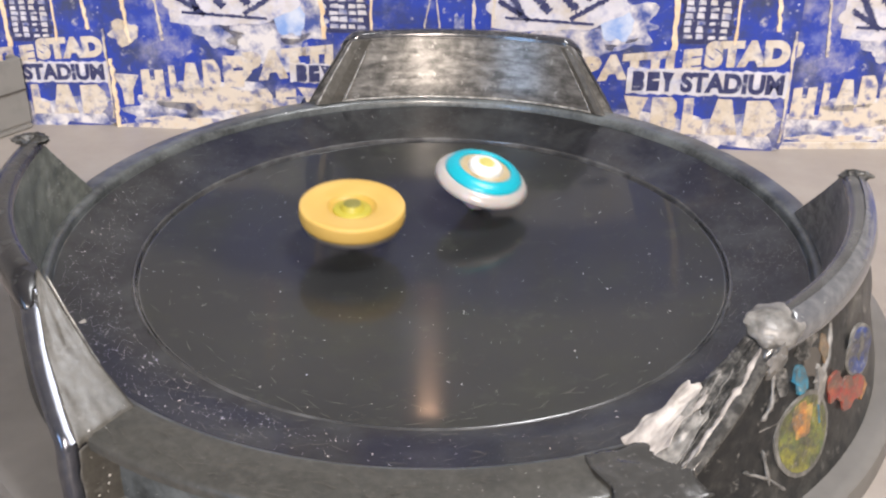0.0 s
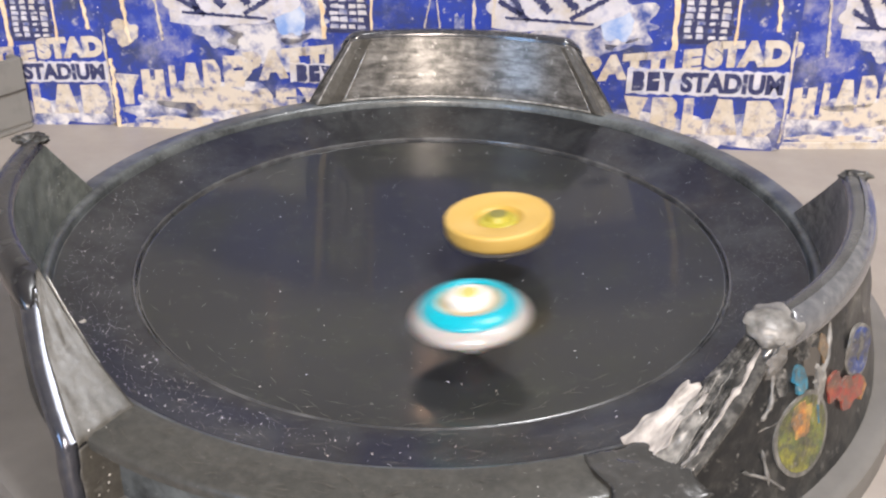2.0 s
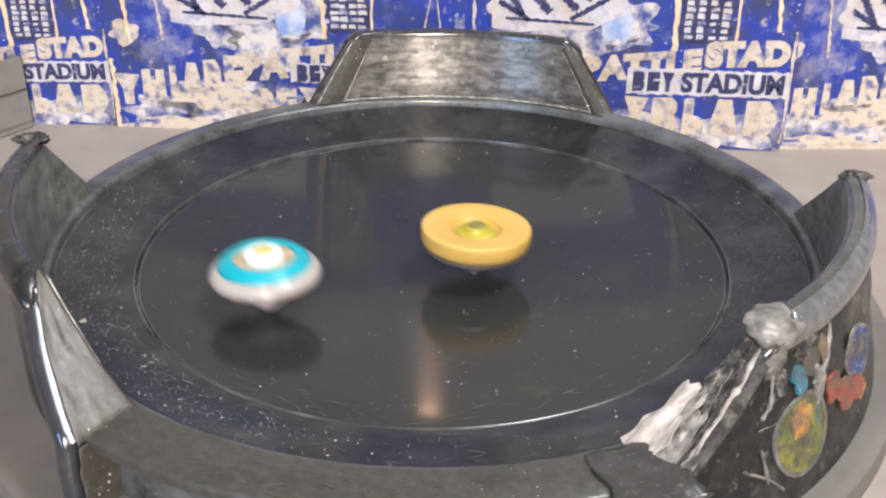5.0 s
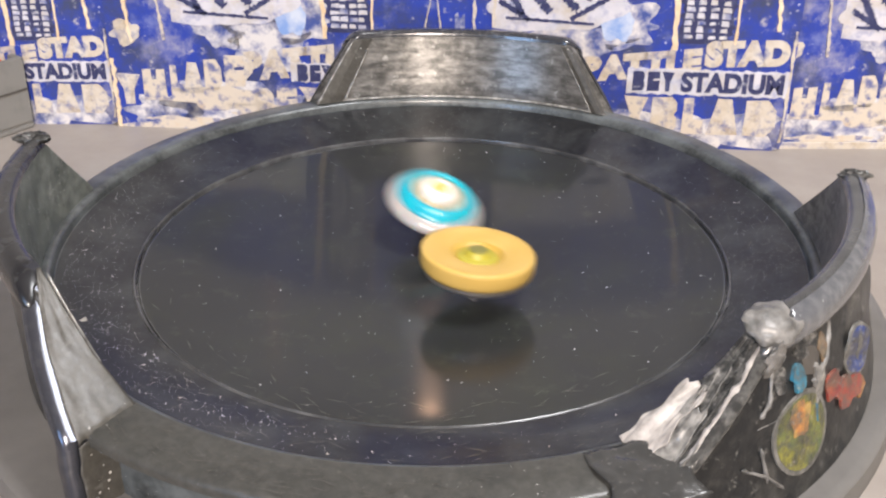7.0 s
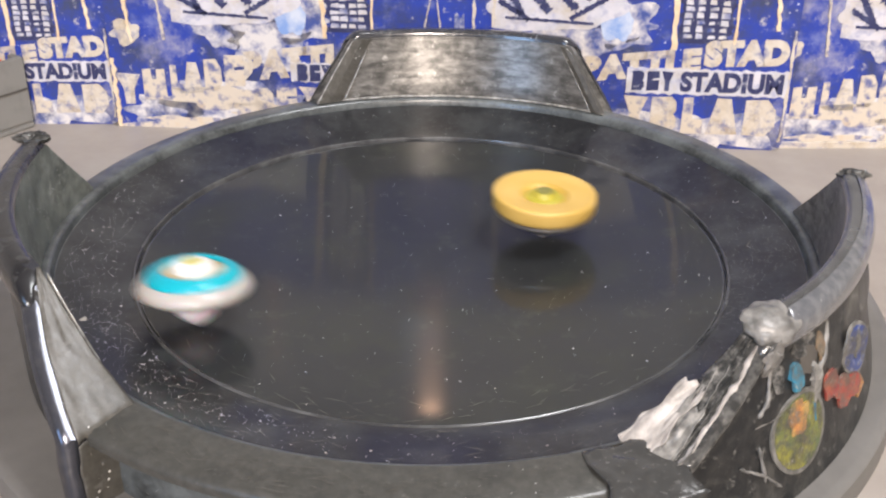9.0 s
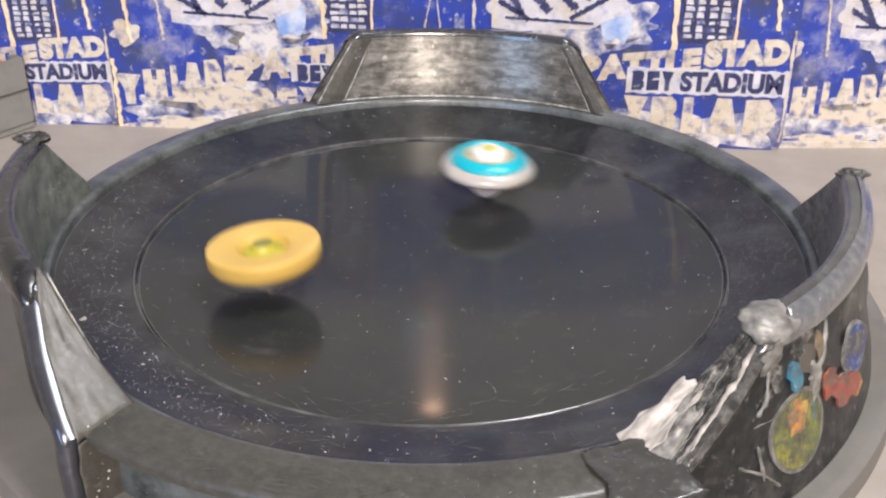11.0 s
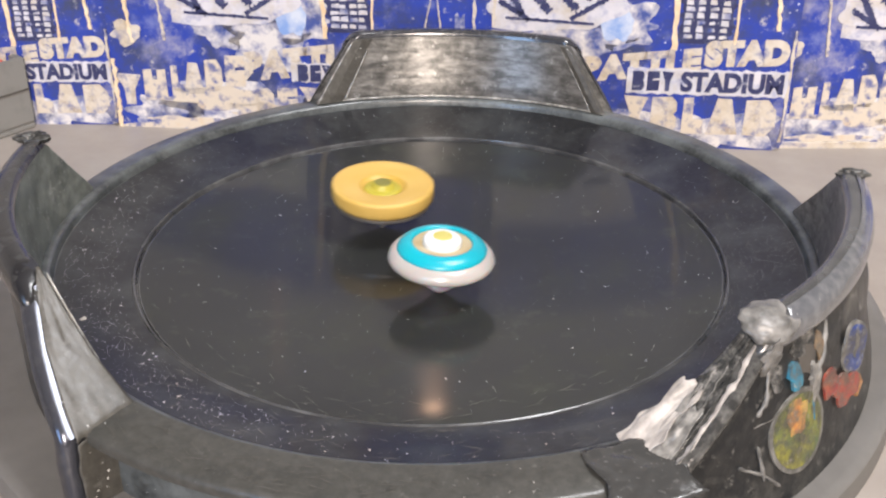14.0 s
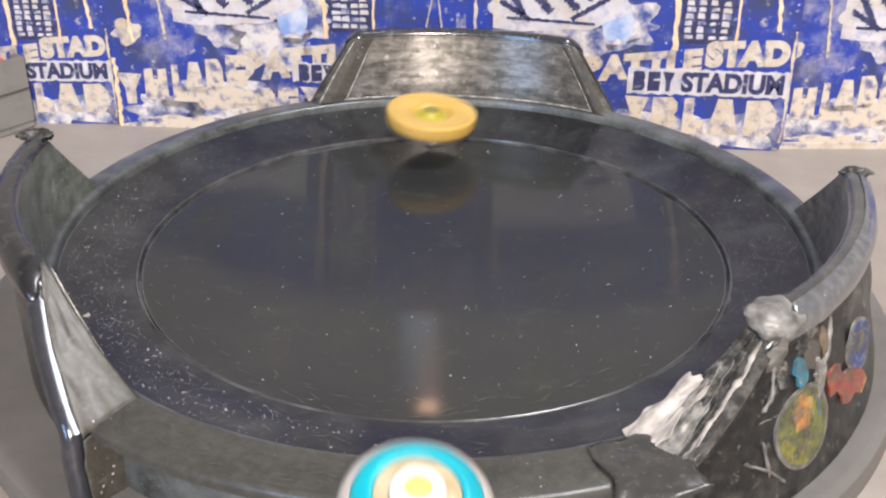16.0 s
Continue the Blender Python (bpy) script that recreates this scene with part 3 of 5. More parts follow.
def stadium():
    st = tagged(new("battle_stadium"), "round black plastic spinning-top stadium, dusty, scratched and taped", "stadium")
    bowl = [(0, -0.006)] + [(0.129 * k / 14, -0.006 * (1 - (k / 14) ** 2)) for k in range(1, 14)] + [(0.1280, -0.0003)]
    smooth(part("bowl_floor", lathe(bowl, 160), BLACK, st, "dark glossy dished floor with dust specks"), 30)
    groove = [(0.1280, -0.0003), (0.1285, -0.0003), (0.1289, -0.0010), (0.1294, -0.0011), (0.1296, 0.0004), (0.1299, 0.0012), (0.1304, 0.0015), (0.1309, 0.0013), (0.1312, 0.0010)]
    smooth(part("ring_groove", lathe(groove, 160), RING, st), 25)
    band = [(0.1312, 0.0010), (0.138, 0.0019), (0.148, 0.0044), (0.157, 0.0068), (0.1614, 0.0080)]
    smooth(part("outer_band", lathe(band, 160), BAND, st, "dusty black sloping band round the bowl"), 30)
    rim = [(0.1614, 0.0080), (0.1618, 0.0074), (0.1622, 0.0076), (0.1627, 0.0102), (0.1632, 0.0111), (0.1640, 0.0116), (0.1660, 0.0118), (0.1738, 0.0116), (0.1752, 0.0108), (0.1760, 0.0090),
           (0.1763, 0.0), (0.1763, -0.010), (0.1763, -0.0265)]
    smooth(part("rim", lathe(rim, 160), RIM, st, "scuffed black rounded rim"), 35)
    flange = [(0.1700, -0.0192), (0.1965, -0.0188), (0.1995, -0.0192), (0.2010, -0.0204), (0.2018, -0.0240), (0.2018, -0.030), (0.199, -0.030)]
    smooth(part("base_flange", lathe(flange, 160), FLANGE, st, "dull grey base flange"), 35)
    apron = ((0.1640, 0.0108), (0.1652, 0.0121), (0.1700, 0.0123), (0.1835, 0.0117), (0.1852, 0.0110), (0.1862, 0.0096), (0.1860, 0.0070), (0.1840, 0.0062), (0.1750, 0.0060))
    smooth(part("front_apron", swept(apron, -128.5, -66.5, -128.5, -66.5), APRON, st, "dusty grey flat front edge"), 40)
    back = stadium_wall(st, *BACK, "upright smoky wall with scratched shiny face", ((0.0, 0.045), (0.905, 0.998)))
    left = stadium_wall(st, *LEFT, "upright smoky wall with dusty taped end", (), 0.0, SCUFFED, DARKLIP)
    right = stadium_wall(st, *RIGHT, "upright smoky wall wrapped in crumpled tape", (), 1.0, WALL, RING)
    # pale reflection along the right lip, laid on as a lighter strip
    smooth(part("lip_sheen_strip", swept(LIP_SHEEN, *RIGHT, 0.03, 1.006), LIPMAT, right, "outer edge of the lip with its sheen painted pale"), 50)
    for points in (((0.048, 0.0125), (0.047, 0.030), (0.046, 0.0455)), ((0.995, 0.0125), (0.995, 0.030), (0.993, 0.0462)), ((0.903, 0.0125), (0.903, 0.027), (0.905, 0.0395), (0.925, 0.0440), (0.950, 0.0462)),
                   ((0.0, 0.0128), (0.25, 0.0126), (0.5, 0.0125), (0.75, 0.0126), (1.0, 0.0128))):
        bead(back, BACK, points, 0.0006)
    bead(left, LEFT, ((0.93, 0.013), (0.97, 0.022), (0.985, 0.035), (0.99, 0.046)), 0.0005)
    pillar = rib(left, LEFT, 1)
    end_patch("clear_tape", pillar, LEFT, 1, -0.30, 1.0, -0.020, 0.0088, DUSTY, "grey dusty tape", 0.0004, 6, 0.04)
    end_patch("clear_tape", pillar, LEFT, 1, -0.02, 1.0, 0.0095, 0.0490, DUSTY, "grey dusty tape", 0.0005, 3, 0.04)
    post = rib(right, RIGHT, 0)
    end_patch("clear_tape", post, RIGHT, 0, 0.0, 1.05, -0.010, 0.0470, DUST_TAPE, "clear tape with whitish creases", 0.0012, 9, 0.08)
    end_patch("white_tape", post, RIGHT, 0, -0.28, 0.60, 0.0105, 0.0300, TAPE, "torn crumpled white tape", 0.0018, 14, 0.24, 34, 0.0020)
    end_patch("hazy_tape", post, RIGHT, 0, 0.25, 1.05, 0.0010, 0.0260, HAZE, "whitish see-through crumpled tape", 0.0014, 7, 0.34, 34, 0.0014)
    rib_tape(post, RIGHT, 0)
    white_streak(post, RIGHT, 0.043, 0.012, 0.0006, 2.0)
    white_streak(post, RIGHT, 0.016, -0.023, 0.0006, 7.0)
    for k, (inset, z0, z1, rad) in enumerate(((0.0014, 0.020, -0.006, 0.0003), (0.0062, 0.036, 0.022, 0.0002), (0.0045, 0.016, -0.004, 0.0002), (0.0095, 0.034, 0.024, 0.0002))):
        pts = []
        for q in range(25):
            z = z0 + (z1 - z0) * q / 24
            e = wall_point(rib_radii(z)[1] - inset + 0.0012 * noise.noise(Vector((q * 0.22, k * 3.1, 0))), z, *RIGHT, 0)
            pts.append(e + Vector((e.y, -e.x, 0)).normalized() * (0.0018 if inset > 0.002 else 0.0006) + Vector((0, 0, 0.0006)))
        smooth(part("film_crease", tube(pts, rad, 7, k * 1.7), LUMP, post, "whitish film crease"), 60)
    bm = bmesh.new()
    grid = []
    for i in range(19):
        row = []
        for j in range(19):
            v, w = i / 18, j / 18
            a = radians(-73.5 + 8.5 * v + 1.2 * noise.noise(Vector((w * 3, 2, 0))))
            r = 0.1665 + 0.032 * w
            lift = 0.0012 + 0.0012 * noise.fractal(Vector((v * 3, w * 4, 6)), 1.0, 2.0, 3)
            drop = 0.010 * max(0.0, w - 0.55) ** 1.5
            row.append(bm.verts.new((r * math.cos(a), r * math.sin(a), 0.0122 + max(0.0004, lift) - drop + 0.004 * v * w)))
        grid.append(row)
    for a, b in zip(grid, grid[1:]):
        for i in range(18):
            bm.faces.new((a[i], a[i + 1], b[i + 1], b[i]))
    bmesh.ops.recalc_face_normals(bm, faces=bm.faces)
    sheet = smooth(part("tape_sheet", bm, SHEET, st, "dark glossy taped sheet over the rim"), 60)
    mod = sheet.modifiers.new("thick", "SOLIDIFY")
    mod.thickness = 0.0003
    return st, left, right


STADIUM, LEFT_WALL, RIGHT_WALL = stadium()


def stickers():
    disc = [(math.cos(t), math.sin(t)) for t in (2 * math.pi * i / 28 for i in range(28))]
    w = RIGHT_WALL
    big = sticker(w, "round_sticker", -48.2, 0.0055, 0.0275, 0.0265, disc, GOLD_FOIL, "round olive and gold foil sticker", 0.0005, 0.0012)
    sticker(big, "sticker_rim", -48.2, 0.0055, 0.0310, 0.0300, disc, CHIP_DARK, "greyish border", 0.0003, 0.0012)
    sticker(big, "orange_patch", -48.4, 0.0110, 0.0105, 0.0125, ragged(14, 0.6, 2.0), ORANGE_FOIL, "orange emblem shape", 0.0009, 0.0010)
    sticker(big, "teal_patch", -48.7, 0.0262, 0.0070, 0.0085, ragged(12, 0.5, 6.0), TEAL_FOIL, "teal patch", 0.0010, 0.0008)
    sticker(big, "green_patch", -45.6, 0.0095, 0.0030, 0.0070, ragged(12, 0.6, 3.0), TEAL_FOIL, "small teal patch", 0.0010, 0.0008)
    sticker(big, "pale_patch", -45.0, 0.0190, 0.0050, 0.0130, ragged(14, 0.9, 8.0), HAZE, "rubbed pale film", 0.0012, 0.001)
    for a, z, ww, hh, seed, m, text in ((-46.0, 0.0335, 0.016, 0.007, 1.0, DUST_TAPE, "whitish film scrap"), (-51.6, 0.029, 0.006, 0.010, 2.0, DUST_TAPE, "whitish film scrap"),
                                        (-46.0, 0.0285, 0.011, 0.009, 5.0, DARK, "dark foil scrap"), (-43.0, 0.0290, 0.006, 0.010, 6.0, RUST, "tan foil scrap")):
        sticker(w, "film_scrap", a, z, ww, hh, ragged(26, 0.38, seed), m, text, 0.00025, 0.0003)
    blue = sticker(w, "blue_sticker", -34.9, 0.0170, 0.014, 0.0185, disc, BLUE_FOIL, "round blue sticker with white print", 0.0005, 0.0042)
    sticker(blue, "sticker_rim", -34.9, 0.0170, 0.0160, 0.0210, disc, CHIP_DARK, "greyish border", 0.0003, 0.0042)
    sticker(blue, "white_print", -34.9, 0.0175, 0.0020, 0.009, ragged(18, 1.2, 5.0), CHIP_DARK, "rubbed white print", 0.0024, 0.0010)
    sticker(w, "red_sticker", -37.6, 0.0045, 0.0150, 0.0120, ragged(22, 0.5, 9.0), RED_FOIL, "torn red foil sticker", 0.0005, 0.0030)
    sticker(w, "orange_sticker", -35.2, 0.0030, 0.0050, 0.0090, ragged(16, 0.6, 5.0), ORANGE_FOIL, "torn orange foil sticker", 0.0012, 0.0030)
    sticker(w, "rust_sticker", -41.4, 0.0130, 0.008, 0.014, ragged(14, 0.7, 4.0), RED_FOIL, "reddish worn sticker", 0.0005, 0.002)
    # whitish creases where the film is folded
    for k, (pts, rad) in enumerate(((((-49.0, 0.0400), (-45.5, 0.0377), (-40.3, 0.0357), (-42.7, 0.0249), (-46.0, 0.0205)), 0.0009), (((-57.7, 0.0036), (-54.2, -0.0030), (-51.7, -0.0106)), 0.0006),
                                    (((-55.5, 0.0150), (-51.0, 0.0140), (-47.5, 0.0125)), 0.0003), (((-54.7, 0.0077), (-54.1, -0.0052)), 0.0007), (((-52.5, 0.0330), (-53.5, 0.0240), (-55.0, 0.0190)), 0.0008))):
        line = [((0.1772 + skirt(z)) * math.cos(radians(a)), (0.1772 + skirt(z)) * math.sin(radians(a)), z) for a, z in along(pts, 9)]
        smooth(part("film_crease", tube([Vector(p) + Vector((0, 0, 0.0006 * noise.noise(Vector((q * 0.6, k, 0))))) for q, p in enumerate(line)], rad, 7, k + 0.5), LUMP, w, "whitish film crease"), 60)


stickers()


# ---- printed boxes behind ----
def board_piece(b, name, pts, material, label="", depth=0.0004, y=0.0):
    return part(name, slab(pts, depth, y), material, b, label)


def worn_block(x0, x1, z0, z1, kind, slope=0.0):
    """A heavy plain block in the row of print."""
    w, h = x1 - x0, z1 - z0
    shapes = {
        "y": [(0.02, 1), (0.98, 0.97), (0.70, 0.5), (0.68, 0.02), (0.33, 0), (0.30, 0.52)],
        "b": [(0, 0), (0.8, 0.02), (1, 0.2), (0.98, 0.42), (0.86, 0.52), (0.97, 0.64), (0.95, 0.86), (0.75, 1), (0.02, 0.98)],
        "l": [(0, 0), (1, 0.02), (0.98, 0.4), (0.5, 0.42), (0.46, 1), (0.03, 0.98)],
        "a": [(0, 0), (1, 0.03), (0.72, 0.99), (0.28, 1)],
        "d": [(0, 0.02), (0.7, 0), (1, 0.25), (0.98, 0.72), (0.7, 1), (0.02, 0.97)],
        "e": [(0, 0), (0.98, 0.03), (1, 0.55), (0.5, 0.52), (0.48, 0.62), (1, 0.66), (0.97, 1), (0.02, 0.98)],
        "h": [(0, 0), (1, 0.02), (0.97, 1), (0.62, 0.98), (0.6, 0.66), (0.4, 0.66), (0.38, 1), (0.03, 0.97)],
    }
    return [(x0 + w * x, z0 + h * z + slope * (x0 + w * x)) for x, z in shapes[kind]]


def torn_strip(x0, z0, x1, z1, w, seed, n=30, amp=0.9):
    """A narrow ragged strip from one point to another."""
    d = Vector((x1 - x0, z1 - z0))
    q = Vector((-d.y, d.x)).normalized()
    left, right = [], []
    for i in range(n + 1):
        c = Vector((x0, z0)) + d * (i / n)
        k = 0.7 + amp * noise.noise(Vector((i * 0.7, seed, 0)))
        m = 0.7 + amp * noise.noise(Vector((i * 0.7, seed + 7, 0)))
        left.append(tuple(c + q * w * max(0.25, k)))
        right.append(tuple(c - q * w * max(0.25, m)))
    return left + right[::-1]


def blob(x, z, w, h, seed, amount=0.5, n=26):
    return [(x + px * w / 2, z + pz * h / 2) for px, pz in ragged(n, amount, seed)]


def printed_board():
    b = tagged(new("printed_box_panel"), "worn blue stadium box panel with torn cream printing", "box", "boxes behind the stadium")
    corner = [(0.410, 0.0), (0.4145, 0.0015), (0.416, 0.006)]
    part("card", slab([(0, 0), (0.15, -0.0), *corner, (0.416, 0.155), (0, 0.155)], 0.003, 0.003), BLUE_CARD, b)
    # pale rubbed clouds low down and under the emblems
    for x, z, w, h, s in ((0.035, 0.010, 0.05, 0.022, 1.0), (0.085, 0.0165, 0.10, 0.026, 2.0), (0.10, 0.060, 0.05, 0.026, 3.0), (0.068, 0.064, 0.035, 0.022, 4.5),
                          (0.295, 0.068, 0.05, 0.026, 5.0), (0.265, 0.062, 0.04, 0.02, 6.2), (0.36, 0.012, 0.09, 0.030, 7.0), (0.15, 0.012, 0.07, 0.02, 8.0), (0.23, 0.016, 0.09, 0.03, 9.0)):
        board_piece(b, "cloud_print", blob(x, z, w, h, s, 0.9, 40), CLOUD, "", 0.0003)
    for x, z, w, h, s in ((0.105, 0.012, 0.07, 0.016, 11.0), (0.065, 0.022, 0.055, 0.013, 12.0), (0.04, 0.004, 0.06, 0.008, 13.5)):
        board_piece(b, "cream_print", blob(x, z, w, h, s, 1.0, 44), CREAM_WORN, "", 0.0005)
    # heavy cream capitals in two rows
    for kind, x0, x1, z in (("y", 0.001, 0.018, 0.0150), ("h", 0.019, 0.034, 0.0185), ("l", 0.037, 0.046, 0.0215), ("a", 0.045, 0.058, 0.0235), ("d", 0.059, 0.070, 0.0260), ("e", 0.072, 0.085, 0.0290)):
        board_piece(b, "block_shape", worn_block(x0, x1, z, z + 0.0205, kind, 0.0), CREAM if kind in "ya" else CREAM_WORN, "", 0.0005)
    for kind, x0, x1, z in (("d", 0.090, 0.102, 0.0140), ("e", 0.104, 0.117, 0.0145), ("y", 0.118, 0.134, 0.0155)):
        board_piece(b, "block_shape", worn_block(x0, x1, z, z + 0.0150, kind, 0.0), CREAM_WORN, "", 0.0005)
    for kind, x0, x1 in (("y", 0.318, 0.333), ("b", 0.335, 0.351), ("l", 0.354, 0.367), ("a", 0.369, 0.388), ("d", 0.391, 0.410)):
        board_piece(b, "block_shape", worn_block(x0, x1, 0.0090, 0.0325, kind, 0.0), CREAM_WORN if kind in "yl" else CREAM, "", 0.0005)
    part("lettering", fit_bm(letters("BATTLE", 0.02, 0.00025), 0.0846, 0.158, 0.0330, 0.0520, -0.0004, 0.12), CREAM, b, "cream block lettering")
    part("lettering", fit_bm(letters("BATTLE", 0.02, 0.00025), 0.292, 0.362, 0.0400, 0.0560, -0.0004, 0.11), CREAM, b, "cream block lettering")
    part("lettering", fit_bm(letters("STAD", 0.02, 0.00025), 0.3635, 0.4125, 0.0515, 0.0680, -0.0004, 0.05), CREAM, b, "cream block lettering")
    # white strips with navy writing
    for x0, x1, z0, z1 in ((0.114, 0.160, 0.0340, 0.0460), (0.319, 0.4150, 0.0345, 0.0500)):
        strip = torn_strip(x0, (z0 + z1) / 2, x1, (z0 + z1) / 2, (z1 - z0) * 0.72, x0 * 100, 40, 0.18)
        board_piece(b, "white_strip", strip, LOGO_WHITE, "", 0.0011)
    for x, n0 in ((0.3222, "b"), (0.3310, "e"), (0.3395, "y")):
        board_piece(b, "navy_shape", worn_block(x, x + 0.0074, 0.0362, 0.0486, n0), NAVY, "", 0.0002, -0.0011)
    for x, n0 in ((0.1180, "b"), (0.1258, "e"), (0.1330, "y")):
        board_piece(b, "navy_shape", worn_block(x, x + 0.0068, 0.0345, 0.0455, n0), NAVY, "", 0.0002, -0.0011)
    part("lettering", fit_bm(letters("STADIUM", 0.013, 0.00025, 0.07), 0.3510, 0.4115, 0.0362, 0.0490, -0.0011, 0.0), NAVY, b, "navy block lettering")
    # emblems: white bursts with navy strokes
    for cx, cz, s in ((0.080, 0.088, 31.0), (0.275, 0.0905, 31.0)):
        board_piece(b, "emblem_ground", [(cx + dx, cz + dz) for dx, dz in ((-0.038, -0.0185), (-0.022, -0.0205), (0.0, -0.0185), (0.018, -0.0135), (0.034, -0.006), (0.044, 0.004), (0.046, 0.03), (-0.038, 0.03))], LOGO_WHITE, "", 0.0005)
        board_piece(b, "cloud_print", blob(cx + 0.022, cz - 0.0225, 0.040, 0.012, s + 1, 0.7, 40), CLOUD, "", 0.0004)
        board_piece(b, "cloud_print", blob(cx + 0.042, cz - 0.016, 0.044, 0.024, s + 5, 0.6, 40), CLOUD, "", 0.0003)
        e = board_piece(b, "emblem", blob(cx, cz, 0.080, 0.040, s, 0.32, 60), LOGO_WHITE, "white burst emblem with navy strokes", 0.0007)
        for i, (dx, dz, ex, ez, w) in enumerate(((-0.030, 0.008, -0.020, -0.010, 0.0016), (-0.022, 0.012, -0.004, -0.008, 0.0020), (-0.010, 0.014, 0.012, -0.006, 0.0018), (0.004, 0.014, 0.020, 0.0, 0.0016),
                                                (-0.034, -0.002, -0.016, -0.013, 0.0013), (0.008, -0.012, 0.034, 0.004, 0.0012), (0.016, 0.012, 0.032, 0.008, 0.0018), (-0.014, 0.002, 0.006, 0.004, 0.0012), (-0.03, -0.012, 0.022, -0.0145, 0.0007))):
            board_piece(e, "stroke", torn_strip(cx + dx, cz + dz, cx + ex, cz + ez, w * 1.7, i + s), NAVY, "", 0.0004, -0.0007)
        board_piece(b, "sky_patch", blob(cx + 0.036, cz - 0.014, 0.018, 0.022, s + 3, 0.5), SKY_PRINT, "", 0.0005)
    # upright panels of small print that cannot be read
    for x0, x1 in ((0.137, 0.164), (0.346, 0.379)):
        panel = board_piece(b, "small_print_panel", torn_strip((x0 + x1) / 2, 0.066, (x0 + x1) / 2, 0.150, (x1 - x0) * 0.66, x0 * 90, 40, 0.25), NAVY, "", 0.0005)
        board_piece(b, "torn_edge", torn_strip(x0 - 0.001, 0.062, x0 - 0.0035, 0.15, 0.0019, x0 * 50, 26), TAN_CARD, "", 0.0009)
        board_piece(b, "torn_edge", torn_strip(x1 + 0.001, 0.066, x1 + 0.0015, 0.15, 0.0009, x0 * 70, 26), TAN_CARD, "", 0.0009)
        rng = random.Random(int(x0 * 1000))
        for c in range(4):
            for r in range(19):
                x = x0 + 0.0035 + c * (x1 - x0 - 0.005) / 4 + rng.uniform(-0.0004, 0.0004)
                z = 0.069 + r * 0.0041 + rng.uniform(-0.0003, 0.0003)
                w, d = rng.uniform(0.0036, 0.0056), rng.uniform(0.0020, 0.0034)
                board_piece(panel, "print_bar", [(x, z), (x + w, z + rng.uniform(-0.0004, 0.0006)), (x + w * 0.9, z + d), (x + rng.uniform(0, 0.0006), z + d * rng.uniform(0.7, 1.2))], LOGO_WHITE if (r + c) % 3 else CLOUD, "", 0.0003, -0.0005)
    # torn edges, cracks and rubbed lines
    for x0, z0, x1, z1, w, s in ((0.4140, 0.006, 0.4145, 0.075, 0.0011, 1.5), (0.0012, 0.0, 0.0012, 0.045, 0.0016, 2.5), (0.404, 0.075, 0.398, 0.15, 0.0016, 3.5), (0.196, 0.066, 0.203, 0.10, 0.0005, 4.5), (0.203, 0.10, 0.207, 0.066, 0.0005, 5.5),
                                 (0.226, 0.062, 0.2275, 0.12, 0.0011, 6.5), (0.036, 0.058, 0.030, 0.12, 0.0010, 7.5), (0.015, 0.056, 0.011, 0.12, 0.0014, 8.5), (0.238, 0.072, 0.2385, 0.15, 0.0013, 9.5)):
        board_piece(b, "torn_edge", torn_strip(x0, z0, x1, z1, w, s), TAN_CARD if w > 0.0013 else CREAM, "", 0.0012)
    board_piece(b, "torn_edge", blob(0.0115, 0.062, 0.017, 0.012, 15.0, 0.9), CREAM, "", 0.0010)
    board_piece(b, "torn_edge", blob(0.2185, 0.068, 0.009, 0.02, 17.0, 1.0), CLOUD, "", 0.0010)
    return b


PANEL = printed_board()
PANEL.matrix_basis = pose(-0.200, 0.226, -0.03, 0, 0, -5.78)
far = copy_thing(PANEL, pose(-0.5500, 0.2335, -0.03, 0, 0, -0.86))
far.scale = (0.84, 1.0, 0.84)
near = copy_thing(PANEL, pose(0.1985, 0.1905, -0.03, 0, 0, 0))


def white_card_edge():
    c = tagged(new("white_card_sheet"), "pale card sheet under the printed box panel", "card")
    c.matrix_basis = pose(0.19, 0.1878, -0.03)
    part("sheet", box(0, 0.42, 0, 0.0015, 0, 0.004), CREAM, c)


white_card_edge()


def grey_case():
    c = tagged(new("grey_case"), "small grey plastic case with an open top holding red pieces", "case")
    c.matrix_basis = pose(-0.253, 0.2235, -0.03, 0, 0, 232 - 360)
    # local x runs along the long side away from the panel, y to its outside
    w, d, h, t = 0.12, 0.06, 0.047, 0.003
    body = part("body", box(0, w, -d, 0, 0, 0.004, 0.001), CASE, c)
    part("side", box(0, w, -t, 0, 0.004, h, 0.001), CASE, c)
    part("side", box(0, w, -d, -d + t, 0.004, h, 0.001), CASE, c)
    part("end", box(0, t, -d + t, -t, 0.004, h, 0.001), CASE, c)
    part("end", box(w - t, w, -d + t, -t, 0.004, h, 0.001), CASE, c)
    part("seam", box(0.001, w - 0.001, 0, 0.0008, 0.026, 0.0268), DARK, c, "dark seam line")
    part("lining", box(t, w - t, -d + t, -t, 0.034, 0.040), DARK, c, "dark filling")
    part("red_piece", box(0.010, 0.036, -0.038, -0.006, 0.040, 0.0475, 0.002), RED, c, "red plastic piece")
    part("white_piece", box(0.016, 0.030, -0.031, -0.014, 0.0475, 0.0485, 0.0004), WHITE, c, "white square")


grey_case()


